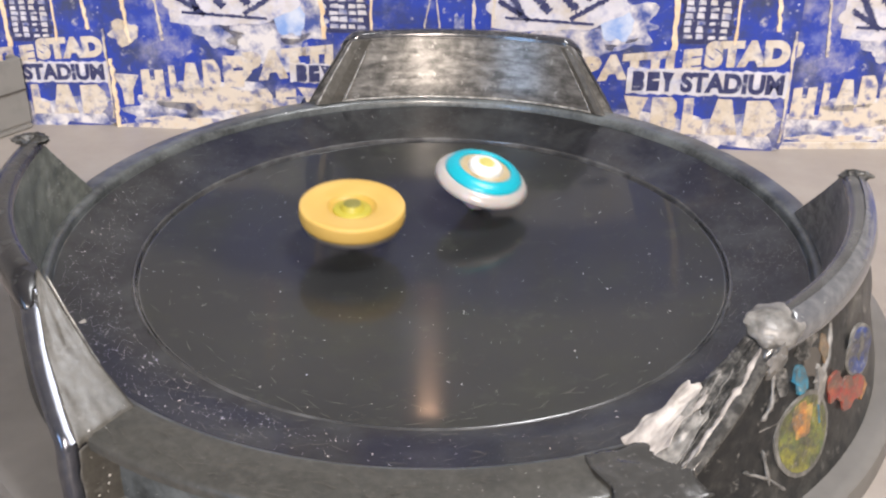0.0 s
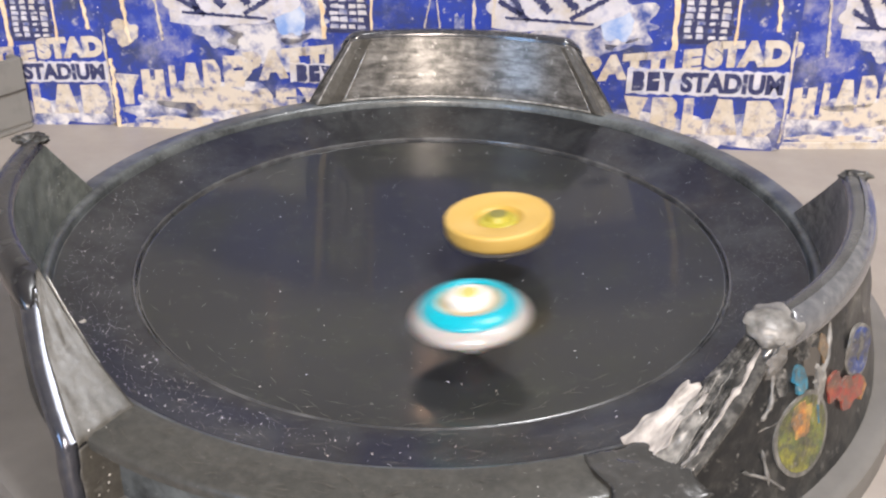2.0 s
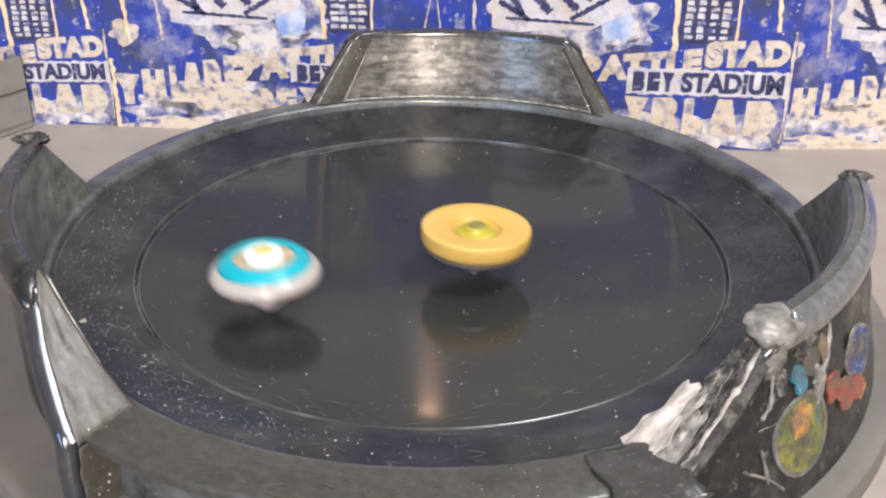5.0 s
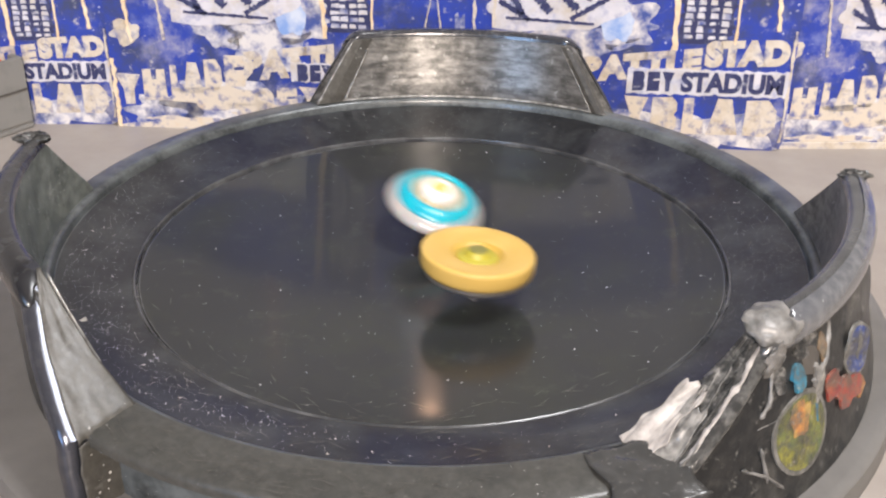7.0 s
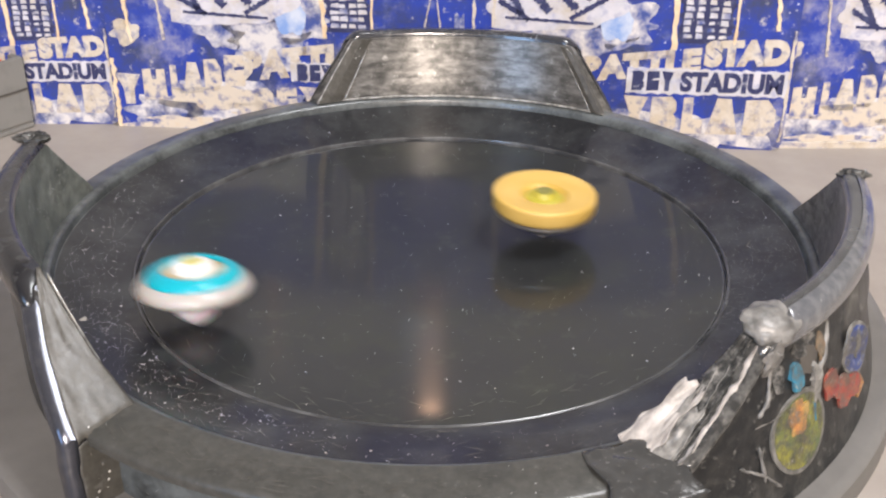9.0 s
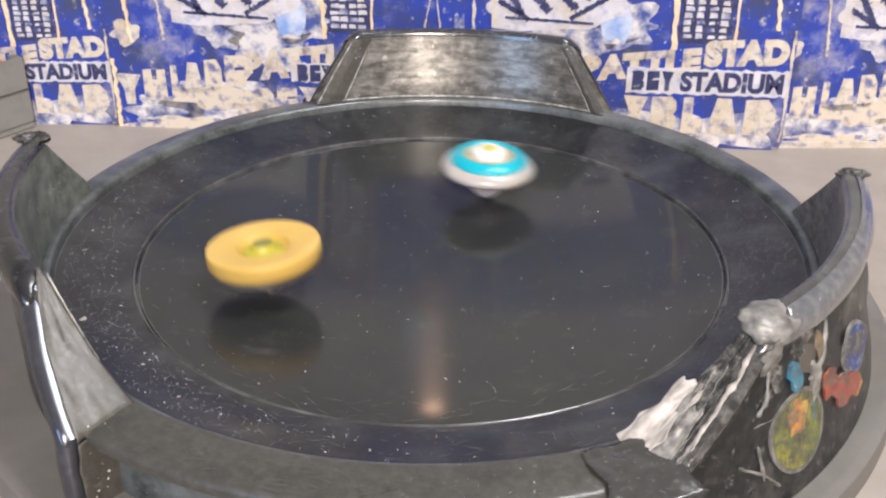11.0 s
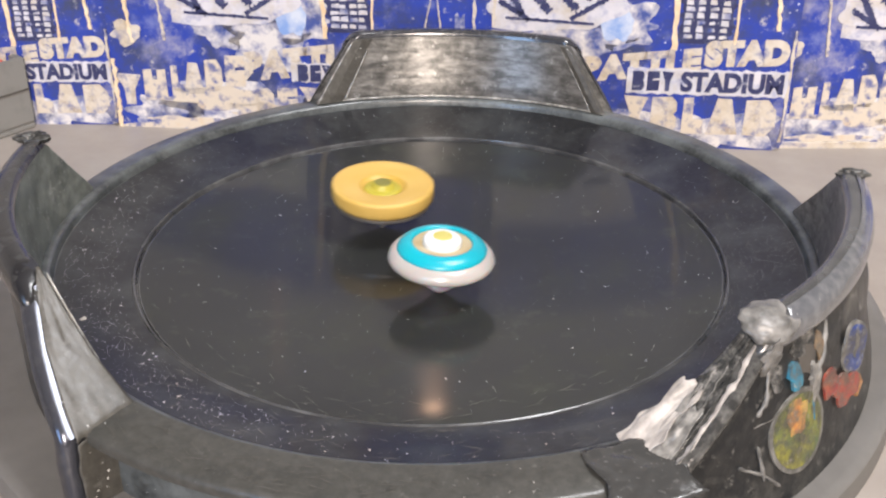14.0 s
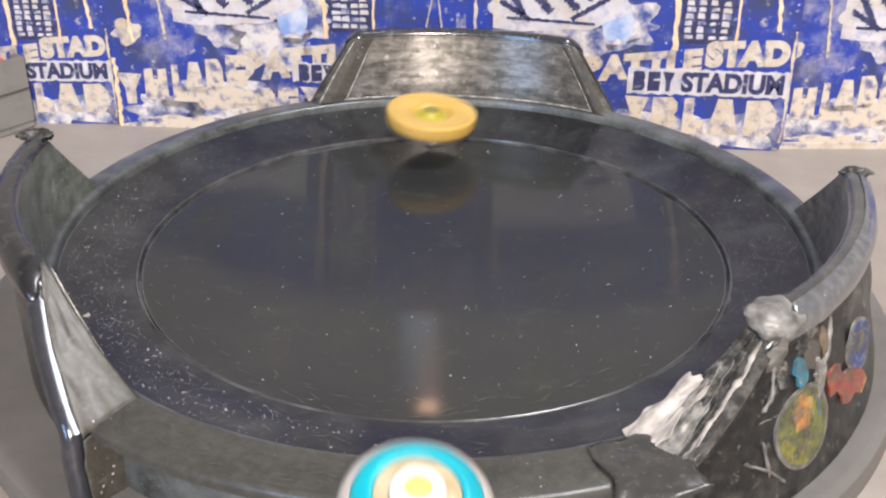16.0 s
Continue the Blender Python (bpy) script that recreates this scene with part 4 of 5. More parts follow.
def chips():
    """Two pale chips of plastic lying on the band beside the wall."""
    for i, (x, y, z, s) in enumerate(((-0.1395, -0.0690, 0.0040, 0.0042), (-0.1215, -0.1000, 0.0050, 0.0022))):
        bm = bmesh.new()
        bmesh.ops.create_icosphere(bm, subdivisions=2, radius=1)
        for v in bm.verts:
            v.co = Vector((v.co.x * 1.5, v.co.y * 0.7, v.co.z * 0.45)) * s * (1 + 0.5 * noise.noise(v.co * 1.6 + Vector((i, 0, 0))))
        o = tagged(part("plastic_chip", bm, CHIP, None), "pale broken plastic chip lying on the black band", "chip", "plastic chips")
        o.matrix_basis = pose(x, y, z, 0, -8, 40 + 50 * i)


chips()


def tape_lump(parent, label, material, a, r, z, size, seed, rough=0.24, lean=12):
    """A crumpled lump of tape round a corner of a wall."""
    bm = bmesh.new()
    bmesh.ops.create_icosphere(bm, subdivisions=4, radius=1)
    for v in bm.verts:
        n = noise.fractal(v.co * 1.3 + Vector((seed, 0, 0)), 0.9, 2.0, 4)
        v.co = Vector((v.co.x * size[0], v.co.y * size[1], v.co.z * size[2])) * (1 + rough * n)
    o = smooth(part("tape_lump", bm, material, parent, label), 60)
    o.matrix_basis = pose(r * math.cos(radians(a)), r * math.sin(radians(a)), z, 0, lean, a)


tape_lump(RIGHT_WALL, "crumpled lump of greyish tape", LUMP, -51.2, 0.1745, 0.0462, (0.0088, 0.0108, 0.0044), 0.0, 0.20)
tape_lump(RIGHT_WALL, "hanging fold of greyish tape", LUMP, -53.0, 0.1800, 0.0375, (0.0022, 0.0050, 0.0062), 4.0, 0.5)
tape_lump(RIGHT_WALL, "dark crumpled tape on the corner", WAD, -8.4, 0.1750, 0.0492, (0.0062, 0.0022, 0.0022), 2.0, 0.5, 0)
tape_lump(LEFT_WALL, "dark crumpled tape on the corner", WAD, 175.5, 0.1760, 0.0490, (0.0080, 0.0040, 0.0026), 3.0, 0.5, 0)


def dust():
    """Loose white crumbs in the bowl and on the band."""
    rng = random.Random(4)
    verts, faces = [], []
    while len(verts) < 4 * 1900:
        a = rng.uniform(0, 2 * math.pi)
        if rng.random() < 0.30:
            r = 0.126 * math.sqrt(rng.random())
            z = -0.006 * (1 - (r / 0.129) ** 2)
        else:
            a = rng.choice((rng.gauss(3.35, 0.35), rng.gauss(3.9, 0.3), rng.uniform(0, 6.28)))
            r = rng.uniform(0.133, 0.159)
            z = 0.0004 + (r - 0.1312) * 0.257
        s = min(0.00048, 0.00010 * math.exp(abs(rng.gauss(0, 0.62))))
        x, y = r * math.cos(a), r * math.sin(a)
        k = len(verts)
        t = rng.uniform(0, 2)
        for q in range(3):
            verts.append((x + s * math.cos(t + q * 2.1), y + s * rng.uniform(0.6, 1.2) * math.sin(t + q * 2.1), z))
        verts.append((x, y, z + s * 0.9))
        faces += [(k, k + 1, k + 3), (k + 1, k + 2, k + 3), (k + 2, k, k + 3)]
    me = bpy.data.meshes.new("dust")
    me.from_pydata(verts, [], faces)
    me.materials.append(LOGO_WHITE)
    tagged(new("dust", me), "white dust crumbs scattered over the black bowl", "dust", kind="stuff")


dust()


def scratches():
    """Pale scuffs on the bowl and its band, thickest towards the front."""
    rng = random.Random(9)
    verts, faces = [], []
    for i in range(330):
        a = radians(rng.gauss(-95, 30)) if i < 130 else radians(rng.uniform(-127, -76)) if i < 230 else rng.uniform(0, 6.28)
        r = rng.uniform(0.114, 0.158) if i < 130 or i > 229 else rng.uniform(0.166, 0.1835)
        if 0.127 < r < 0.132:
            continue
        turn, length, w = rng.uniform(-0.6, 0.6), rng.uniform(0.001, 0.010), rng.uniform(0.00005, 0.00018)
        pts = []
        for k in range(5):
            q = (k / 4 - 0.5) * length
            rr, aa = r + q * math.sin(turn), a + q * math.cos(turn) / r
            z = -0.006 * (1 - (rr / 0.129) ** 2) if rr < 0.1285 else 0.0010 + (rr - 0.1312) * 0.238 if rr < 0.161 else 0.0124
            pts.append((rr, aa, z + 0.00025))
        base = len(verts)
        for k, (rr, aa, z) in enumerate(pts):
            h = w * (1 - abs(k / 2 - 1)) + 0.00002
            verts.extend([((rr - h) * math.cos(aa), (rr - h) * math.sin(aa), z), ((rr + h) * math.cos(aa), (rr + h) * math.sin(aa), z)])
        for k in range(4):
            b = base + 2 * k
            faces.append((b, b + 1, b + 3, b + 2))
    me = bpy.data.meshes.new("scratches")
    me.from_pydata(verts, [], faces)
    me.materials.append(DUSTY)
    tagged(new("scratches", me), "pale scuffs scratched over the black bowl", "scratches", kind="stuff")


scratches()


# ---- the two spinning tops ----
def yellow_top():
    t = tagged(new("yellow_spinning_top"), "yellow plastic spinning top with lime hub over a metal disc", "spinning top", "spinning tops in the stadium")
    smooth(part("tip", lathe([(0, 0), (0.0010, 0.0001), (0.0017, 0.0009), (0.0023, 0.0022), (0.0036, 0.0030), (0.0062, 0.0040), (0.0085, 0.0052), (0, 0.0052)], 48), SMOKE, t, "smoky grey tip"), 50)
    smooth(part("metal_disc", lathe([(0, 0.0048), (0.0082, 0.0050), (0.0150, 0.0090), (0.0205, 0.0122), (0.0222, 0.0134), (0.0224, 0.0148), (0.0215, 0.0152), (0, 0.0152)], 96), STEEL, t, "grey metal disc"), 45)
    ring = [(0.0124, 0.0148), (0.0205, 0.0148), (0.0226, 0.0153), (0.0236, 0.0166), (0.0240, 0.0180), (0.0241, 0.0218), (0.0240, 0.0228), (0.0236, 0.0234), (0.0229, 0.0236), (0.0205, 0.0232), (0.0165, 0.0228), (0.0130, 0.0226), (0.0112, 0.0222), (0.0112, 0.0150), (0.0124, 0.0148)]
    smooth(part("ring", lathe(ring, 120), YELLOW, t), 60)
    smooth(part("recess", lathe([(0.0113, 0.0150), (0.0113, 0.0221), (0.0104, 0.0210), (0.0088, 0.0204), (0.0086, 0.0150)], 72), OCHRE, t, "ochre groove"), 60)
    hub = smooth(part("hub", lathe([(0, 0.0150), (0.0086, 0.0150), (0.0088, 0.0206), (0.0082, 0.0212), (0.0066, 0.0211), (0.0056, 0.0214), (0.0049, 0.0232), (0.0046, 0.0236), (0, 0.0236)], 72), LIME, t, "lime hub"), 50)
    part("hub_cap", lathe([(0, 0.0242), (0.0036, 0.0241), (0.0040, 0.0239), (0.0041, 0.0234), (0, 0.0234)], 24), OLIVE, hub, "dark olive centre")
    for i in range(2):
        m = part("notch", box(-0.0006, 0.0006, 0.0225, 0.0242, 0.0166, 0.0215, 0.0002), OCHRE, t)
        m.matrix_basis = pose(0, 0, 0, 0, 0, 180 * i)
    return t


def cyan_top():
    t = tagged(new("cyan_spinning_top"), "white spinning top with glossy cyan ring and white knob", "spinning top", "spinning tops in the stadium")
    smooth(part("tip", lathe([(0, 0), (0.0015, 0.0002), (0.0030, 0.0013), (0.0052, 0.0030), (0.0078, 0.0055), (0.0094, 0.0085), (0.0100, 0.0119), (0, 0.0119)], 48), PINK, t, "pale pinkish tip"), 50)
    body = [(0, 0.0118), (0.0095, 0.0119), (0.0135, 0.0125), (0.0185, 0.0137), (0.0214, 0.0149), (0.0226, 0.0159), (0.0229, 0.0170), (0.0224, 0.0184), (0.0210, 0.0202), (0.0190, 0.0214), (0.0080, 0.0218), (0, 0.0218)]
    smooth(part("body_disc", lathe(body, 120), PEARL, t, "pearly white body disc"), 50)
    ring = [(0.0127, 0.0215), (0.0188, 0.0206), (0.0192, 0.0213), (0.0187, 0.0223), (0.0175, 0.0234), (0.0158, 0.0244), (0.0142, 0.0249), (0.0132, 0.0249), (0.0127, 0.0245), (0.0127, 0.0215)]
    smooth(part("ring", lathe(ring, 120), CYAN, t, "glossy cyan ring"), 60)
    smooth(part("inset", lathe([(0.0126, 0.0216), (0.0126, 0.0236), (0.0083, 0.0236), (0.0083, 0.0216)], 72), TAN, t, "tan inset"), 60)
    knob = smooth(part("knob", lathe([(0, 0.0216), (0.0081, 0.0216), (0.0082, 0.0252), (0.0078, 0.0264), (0.0066, 0.0271), (0.0046, 0.0273), (0, 0.0273)], 72), WHITE, t, "white knob"), 50)
    part("cap", lathe([(0, 0.0278), (0.0037, 0.0277), (0.0041, 0.0274), (0.0041, 0.0269), (0, 0.0271)], 32), PALE_LIME, knob, "pale lime centre")
    return t


YELLOW_TOP, CYAN_TOP = yellow_top(), cyan_top()


def spun(rows, step):
    """Rows of a spinning top from (seconds, x, y, z of the tip in mm, lean in degrees towards +x and towards -y): a smooth curve through them, turning all the while."""
    out = []
    last = frame(rows[-1][0])
    for f in range(1, last + 1):
        t = (f - 1) / FPS
        i = max(k for k in range(len(rows)) if rows[k][0] <= t + 1e-6)
        i = min(i, len(rows) - 2)
        p0, p1, p2, p3 = rows[max(i - 1, 0)], rows[i], rows[i + 1], rows[min(i + 2, len(rows) - 1)]
        u = (t - p1[0]) / (p2[0] - p1[0])
        v = [0.5 * (2 * b + (c - a) * u + (2 * a - 5 * b + 4 * c - d) * u * u + (3 * b - a - 3 * c + d) * u ** 3) for a, b, c, d in zip(p0[1:], p1[1:], p2[1:], p3[1:])]
        out.append((t, pose(v[0] / 1000, v[1] / 1000, v[2] / 1000, v[4], v[3], 0) @ pose(0, 0, 0, 0, 0, step * f)))
    return out


def motions():
    walk(YELLOW_TOP, spun([
        (0.0, -37.0, 13.6, -5.2, 2.0, 3.5),
        (0.1, -28.8, -10.4, -5.5, 1.6, 3.6),
        (0.2, -10.7, -24.9, -5.5, 1.2, 3.7),
        (0.3, 10.7, -25.0, -5.5, 0.8, 3.8),
        (0.4, 29.6, -17.1, -5.4, 0.4, 3.9),
        (0.5, 40.7, 2.1, -5.2, 0.0, 4.0),
        (0.6, 41.5, 20.2, -5.0, 0.0, 3.9),
        (0.7, 33.0, 37.2, -4.9, 0.0, 3.9),
        (0.8, 34.6, 64.1, -3.9, 0.0, 3.8),
        (0.9, 20.0, 64.7, -4.1, 0.0, 3.8),
        (1.0, 1.8, 54.5, -4.7, 0.0, 3.7),
        (1.1, -12.0, 28.1, -5.5, -0.4, 3.0),
        (1.2, -14.4, 0.4, -5.7, -0.8, 2.2),
        (1.3, -6.0, -25.7, -5.5, -1.2, 1.5),
        (1.4, 8.3, -40.5, -5.2, -1.6, 0.7),
        (1.5, 27.4, -44.4, -4.8, -2.0, 0.0),
        (1.6, 45.3, -40.3, -4.5, -2.6, -0.1),
        (1.7, 56.2, -28.7, -4.4, -3.2, -0.2),
        (1.8, 57.3, -11.7, -4.6, -3.8, -0.3),
        (1.9, 47.4, -2.1, -5.0, -4.4, -0.4),
        (2.0, 31.0, 1.8, -5.5, -5.0, -0.5),
        (2.1, 13.0, -9.7, -5.7, -4.6, -1.5),
        (2.2, -0.1, -25.0, -5.6, -4.2, -2.5),
        (2.3, -5.9, -41.9, -5.2, -3.8, -3.6),
        (2.4, -2.3, -60.0, -4.5, -3.4, -4.6),
        (2.5, 8.5, -65.5, -4.2, -3.0, -5.6),
        (2.6, 22.4, -66.6, -4.0, -2.4, -5.8),
        (2.7, 29.2, -55.4, -4.4, -1.8, -6.0),
        (2.8, 28.8, -43.4, -4.8, -1.2, -6.1),
        (2.9, 17.7, -34.9, -5.2, -0.6, -6.3),
        (3.0, 3.2, -26.4, -5.5, 0.0, -6.5),
        (3.1, -11.1, -28.5, -5.5, -0.4, -6.6),
        (3.2, -24.2, -33.0, -5.2, -0.8, -6.7),
        (3.3, -30.2, -43.5, -4.8, -1.2, -6.8),
        (3.4, -27.7, -53.4, -4.5, -1.6, -6.9),
        (3.5, -16.4, -58.0, -4.5, -2.0, -7.0),
        (3.6, -7.8, -50.8, -4.8, -0.8, -6.1),
        (3.7, -5.4, -40.5, -5.2, 0.4, -5.2),
        (3.8, -8.8, -29.9, -5.4, 1.6, -4.3),
        (3.9, -16.2, -19.1, -5.6, 2.8, -3.4),
        (4.0, -25.1, -14.8, -5.5, 4.0, -2.5),
        (4.1, -30.3, -17.1, -5.4, 3.8, -2.4),
        (4.2, -29.0, -23.4, -5.3, 3.7, -2.3),
        (4.3, -30.9, -34.9, -5.0, 3.5, -2.3),
        (4.4, -26.5, -46.4, -4.8, 3.4, -2.2),
        (4.5, -16.5, -54.7, -4.6, 3.2, -2.1),
        (4.6, -3.0, -57.1, -4.6, 3.0, -2.0),
        (4.7, 10.5, -52.2, -4.8, 2.9, -1.9),
        (4.8, 20.4, -40.7, -5.1, 2.7, -1.9),
        (4.9, 23.4, -25.2, -5.4, 2.6, -1.8),
        (5.0, 18.0, -9.6, -5.6, 2.4, -1.7),
        (5.1, 5.2, 1.9, -5.8, 2.2, -1.6),
        (5.2, -12.4, 5.6, -5.7, 2.1, -1.5),
        (5.3, -30.1, 0.0, -5.5, 1.9, -1.5),
        (5.4, -43.3, -14.2, -5.1, 1.8, -1.4),
        (5.5, -47.9, -33.7, -4.6, 1.6, -1.3),
        (5.6, -42.1, -53.6, -4.1, 1.4, -1.2),
        (5.7, -26.7, -68.5, -3.8, 1.3, -1.1),
        (5.8, -5.2, -74.1, -3.8, 1.1, -1.1),
        (5.9, 16.8, -68.3, -4.0, 1.0, -1.0),
        (6.0, 33.7, -51.8, -4.4, 0.8, -0.9),
        (6.1, 40.4, -28.4, -4.9, 0.6, -0.8),
        (6.2, 34.5, -4.1, -5.4, 0.5, -0.7),
        (6.3, 17.0, 14.6, -5.6, 0.3, -0.7),
        (6.4, -1.7, 17.2, -5.7, 0.2, -0.6),
        (6.5, -16.6, 6.7, -5.7, 0.0, -0.5),
        (6.6, -23.9, -10.3, -5.6, 1.0, -0.8),
        (6.7, -20.6, -29.6, -5.3, 2.0, -1.1),
        (6.8, -9.3, -39.8, -5.2, 3.0, -1.4),
        (6.9, 5.4, -41.9, -5.2, 4.0, -1.7),
        (7.0, 16.8, -33.6, -5.3, 5.0, -2.0),
        (7.1, 34.1, -109.5, 13.2, 3.0, -2.2),
        (7.2, 44.4, -133.9, 21.2, 1.0, -2.4),
        (7.3, 52.1, -132.2, 20.8, -1.0, -2.6),
        (7.4, 57.1, -109.2, 15.4, -3.0, -2.8),
        (7.5, 59.3, -56.8, -3.4, -5.0, -3.0),
        (7.6, 49.0, -32.9, -4.5, -4.4, -3.9),
        (7.7, 33.4, -19.5, -5.3, -3.8, -4.8),
        (7.8, 13.5, -19.0, -5.6, -3.2, -5.7),
        (7.9, -4.3, -25.6, -5.6, -2.6, -6.6),
        (8.0, -18.9, -37.2, -5.2, -2.0, -7.5),
        (8.1, -25.9, -49.0, -4.7, -1.4, -7.5),
        (8.2, -25.5, -60.9, -4.2, -0.8, -7.4),
        (8.3, -18.2, -68.4, -4.0, -0.2, -7.4),
        (8.4, -7.7, -68.3, -4.1, 0.4, -7.3),
        (8.5, -4.3, -57.7, -4.6, 1.0, -7.3),
        (8.6, 15.8, -54.4, -4.6, 1.2, -5.7),
        (8.7, 61.6, -40.3, -3.8, 1.4, -4.2),
        (8.8, 77.9, -18.2, -3.5, 1.6, -2.6),
        (8.9, 70.0, 5.5, -4.0, 1.8, -1.1),
        (9.0, 51.3, 22.9, -4.7, 2.0, 0.5),
        (9.1, 29.5, 34.9, -5.0, 1.7, 0.3),
        (9.2, 8.1, 37.8, -5.3, 1.4, 0.2),
        (9.3, -10.5, 39.4, -5.2, 1.0, 0.0),
        (9.4, -28.6, 31.8, -5.1, 0.7, -0.1),
        (9.5, -41.9, 16.0, -5.1, 0.4, -0.3),
        (9.6, -46.6, -5.0, -5.0, 0.1, -0.4),
        (9.7, -41.0, -26.7, -4.9, -0.2, -0.6),
        (9.8, -25.4, -44.2, -4.9, -0.6, -0.7),
        (9.9, -2.6, -53.0, -4.8, -0.9, -0.9),
        (10.0, 22.6, -50.3, -4.7, -1.2, -1.0),
        (10.1, 44.5, -35.8, -4.6, -1.5, -1.2),
        (10.2, 58.0, -12.1, -4.5, -1.8, -1.3),
        (10.3, 59.1, 16.1, -4.4, -2.2, -1.5),
        (10.4, 46.8, 42.6, -4.4, -2.5, -1.6),
        (10.5, 23.1, 61.1, -4.3, -2.8, -1.8),
        (10.6, -7.5, 67.0, -4.2, -3.1, -1.9),
        (10.7, -38.2, 58.0, -4.1, -3.4, -2.1),
        (10.8, -62.2, 35.3, -4.0, -3.8, -2.2),
        (10.9, -73.5, 3.3, -3.8, -4.1, -2.4),
        (11.0, -68.8, -31.3, -3.7, -4.4, -2.5),
        (11.1, -48.4, -60.8, -3.6, -4.7, -2.7),
        (11.2, -15.9, -78.1, -3.5, -5.0, -2.8),
        (11.3, 21.9, -78.8, -3.4, -5.4, -3.0),
        (11.4, 35.0, -68.1, -3.7, -5.7, -3.1),
        (11.5, 41.8, -53.1, -4.2, -6.0, -3.3),
        (11.6, 62.8, -36.1, -3.9, -5.2, -2.8),
        (11.7, 112.5, 6.1, -1.2, -4.4, -2.4),
        (11.8, 120.8, 33.4, -0.1, -3.6, -1.9),
        (11.9, 101.5, 41.7, -1.5, -2.8, -1.5),
        (12.0, 75.2, 44.7, -3.0, -2.0, -1.0),
        (12.1, 44.2, 35.6, -4.6, -2.4, -2.0),
        (12.2, 18.0, 24.6, -5.5, -2.8, -3.0),
        (12.3, -0.9, 5.9, -5.8, -3.2, -4.0),
        (12.4, -13.9, -5.8, -5.7, -3.6, -5.0),
        (12.5, -24.3, -23.0, -5.4, -4.0, -6.0),
        (12.6, -28.0, -42.7, -4.9, -3.2, -5.6),
        (12.7, -24.7, -58.6, -4.3, -2.4, -5.2),
        (12.8, -16.5, -64.2, -4.2, -1.6, -4.8),
        (12.9, -7.8, -63.9, -4.3, -0.8, -4.4),
        (13.0, 23.3, -68.8, -3.9, 0.0, -4.0),
        (13.1, 47.2, -59.4, -3.7, 0.4, -3.2),
        (13.2, 51.6, -41.4, -4.2, 0.8, -2.4),
        (13.3, 47.0, -28.3, -4.7, 1.2, -1.6),
        (13.4, 34.2, -14.3, -5.3, 1.6, -0.8),
        (13.5, 31.1, 5.3, -5.4, 2.0, 0.0),
        (13.6, 21.4, 18.4, -5.5, 2.0, 0.4),
        (13.7, 11.2, 35.4, -5.3, 2.0, 0.8),
        (13.8, 2.7, 50.3, -4.9, 2.0, 1.2),
        (13.9, -12.7, 43.0, -5.1, 2.0, 1.6),
        (14.0, -23.7, 33.9, -5.2, 2.0, 2.0),
        (14.1, -33.9, 30.3, -5.1, 2.2, 1.9),
        (14.2, -51.1, 43.7, -4.2, 2.4, 1.7),
        (14.3, -55.2, 28.9, -4.4, 2.6, 1.6),
        (14.4, -50.5, 10.4, -4.8, 2.8, 1.4),
        (14.5, -39.5, -6.7, -5.2, 3.0, 1.3),
        (14.6, -26.7, -17.8, -5.4, 0.8, 0.6),
        (14.7, -14.0, -24.1, -5.5, -1.4, -0.2),
        (14.8, -16.2, -53.2, -4.7, -3.6, -0.9),
        (14.9, -20.7, -105.4, 7.4, -5.8, -1.7),
        (15.0, -1.1, -142.1, 24.5, -8.0, -2.4),
        (15.1, 27.7, -133.3, 20.2, -6.0, -2.4),
        (15.2, 50.6, -76.7, -2.8, -4.0, -2.4),
        (15.3, 56.9, -54.1, -3.6, -2.0, -2.5),
        (15.4, 53.0, -31.3, -4.4, 0.0, -2.5),
        (15.5, 41.7, -13.2, -5.1, 2.0, -2.5),
        (15.6, 29.1, -8.1, -5.5, 2.6, -1.4),
        (15.7, 18.9, 1.3, -5.7, 3.2, -0.3),
        (15.8, 29.3, 100.8, -1.8, 3.8, 0.8),
        (15.9, 21.8, 138.7, 3.4, 4.4, 1.9),
        (16.0, -2.9, 116.4, -0.9, 5.0, 3.0),
    ], 77))
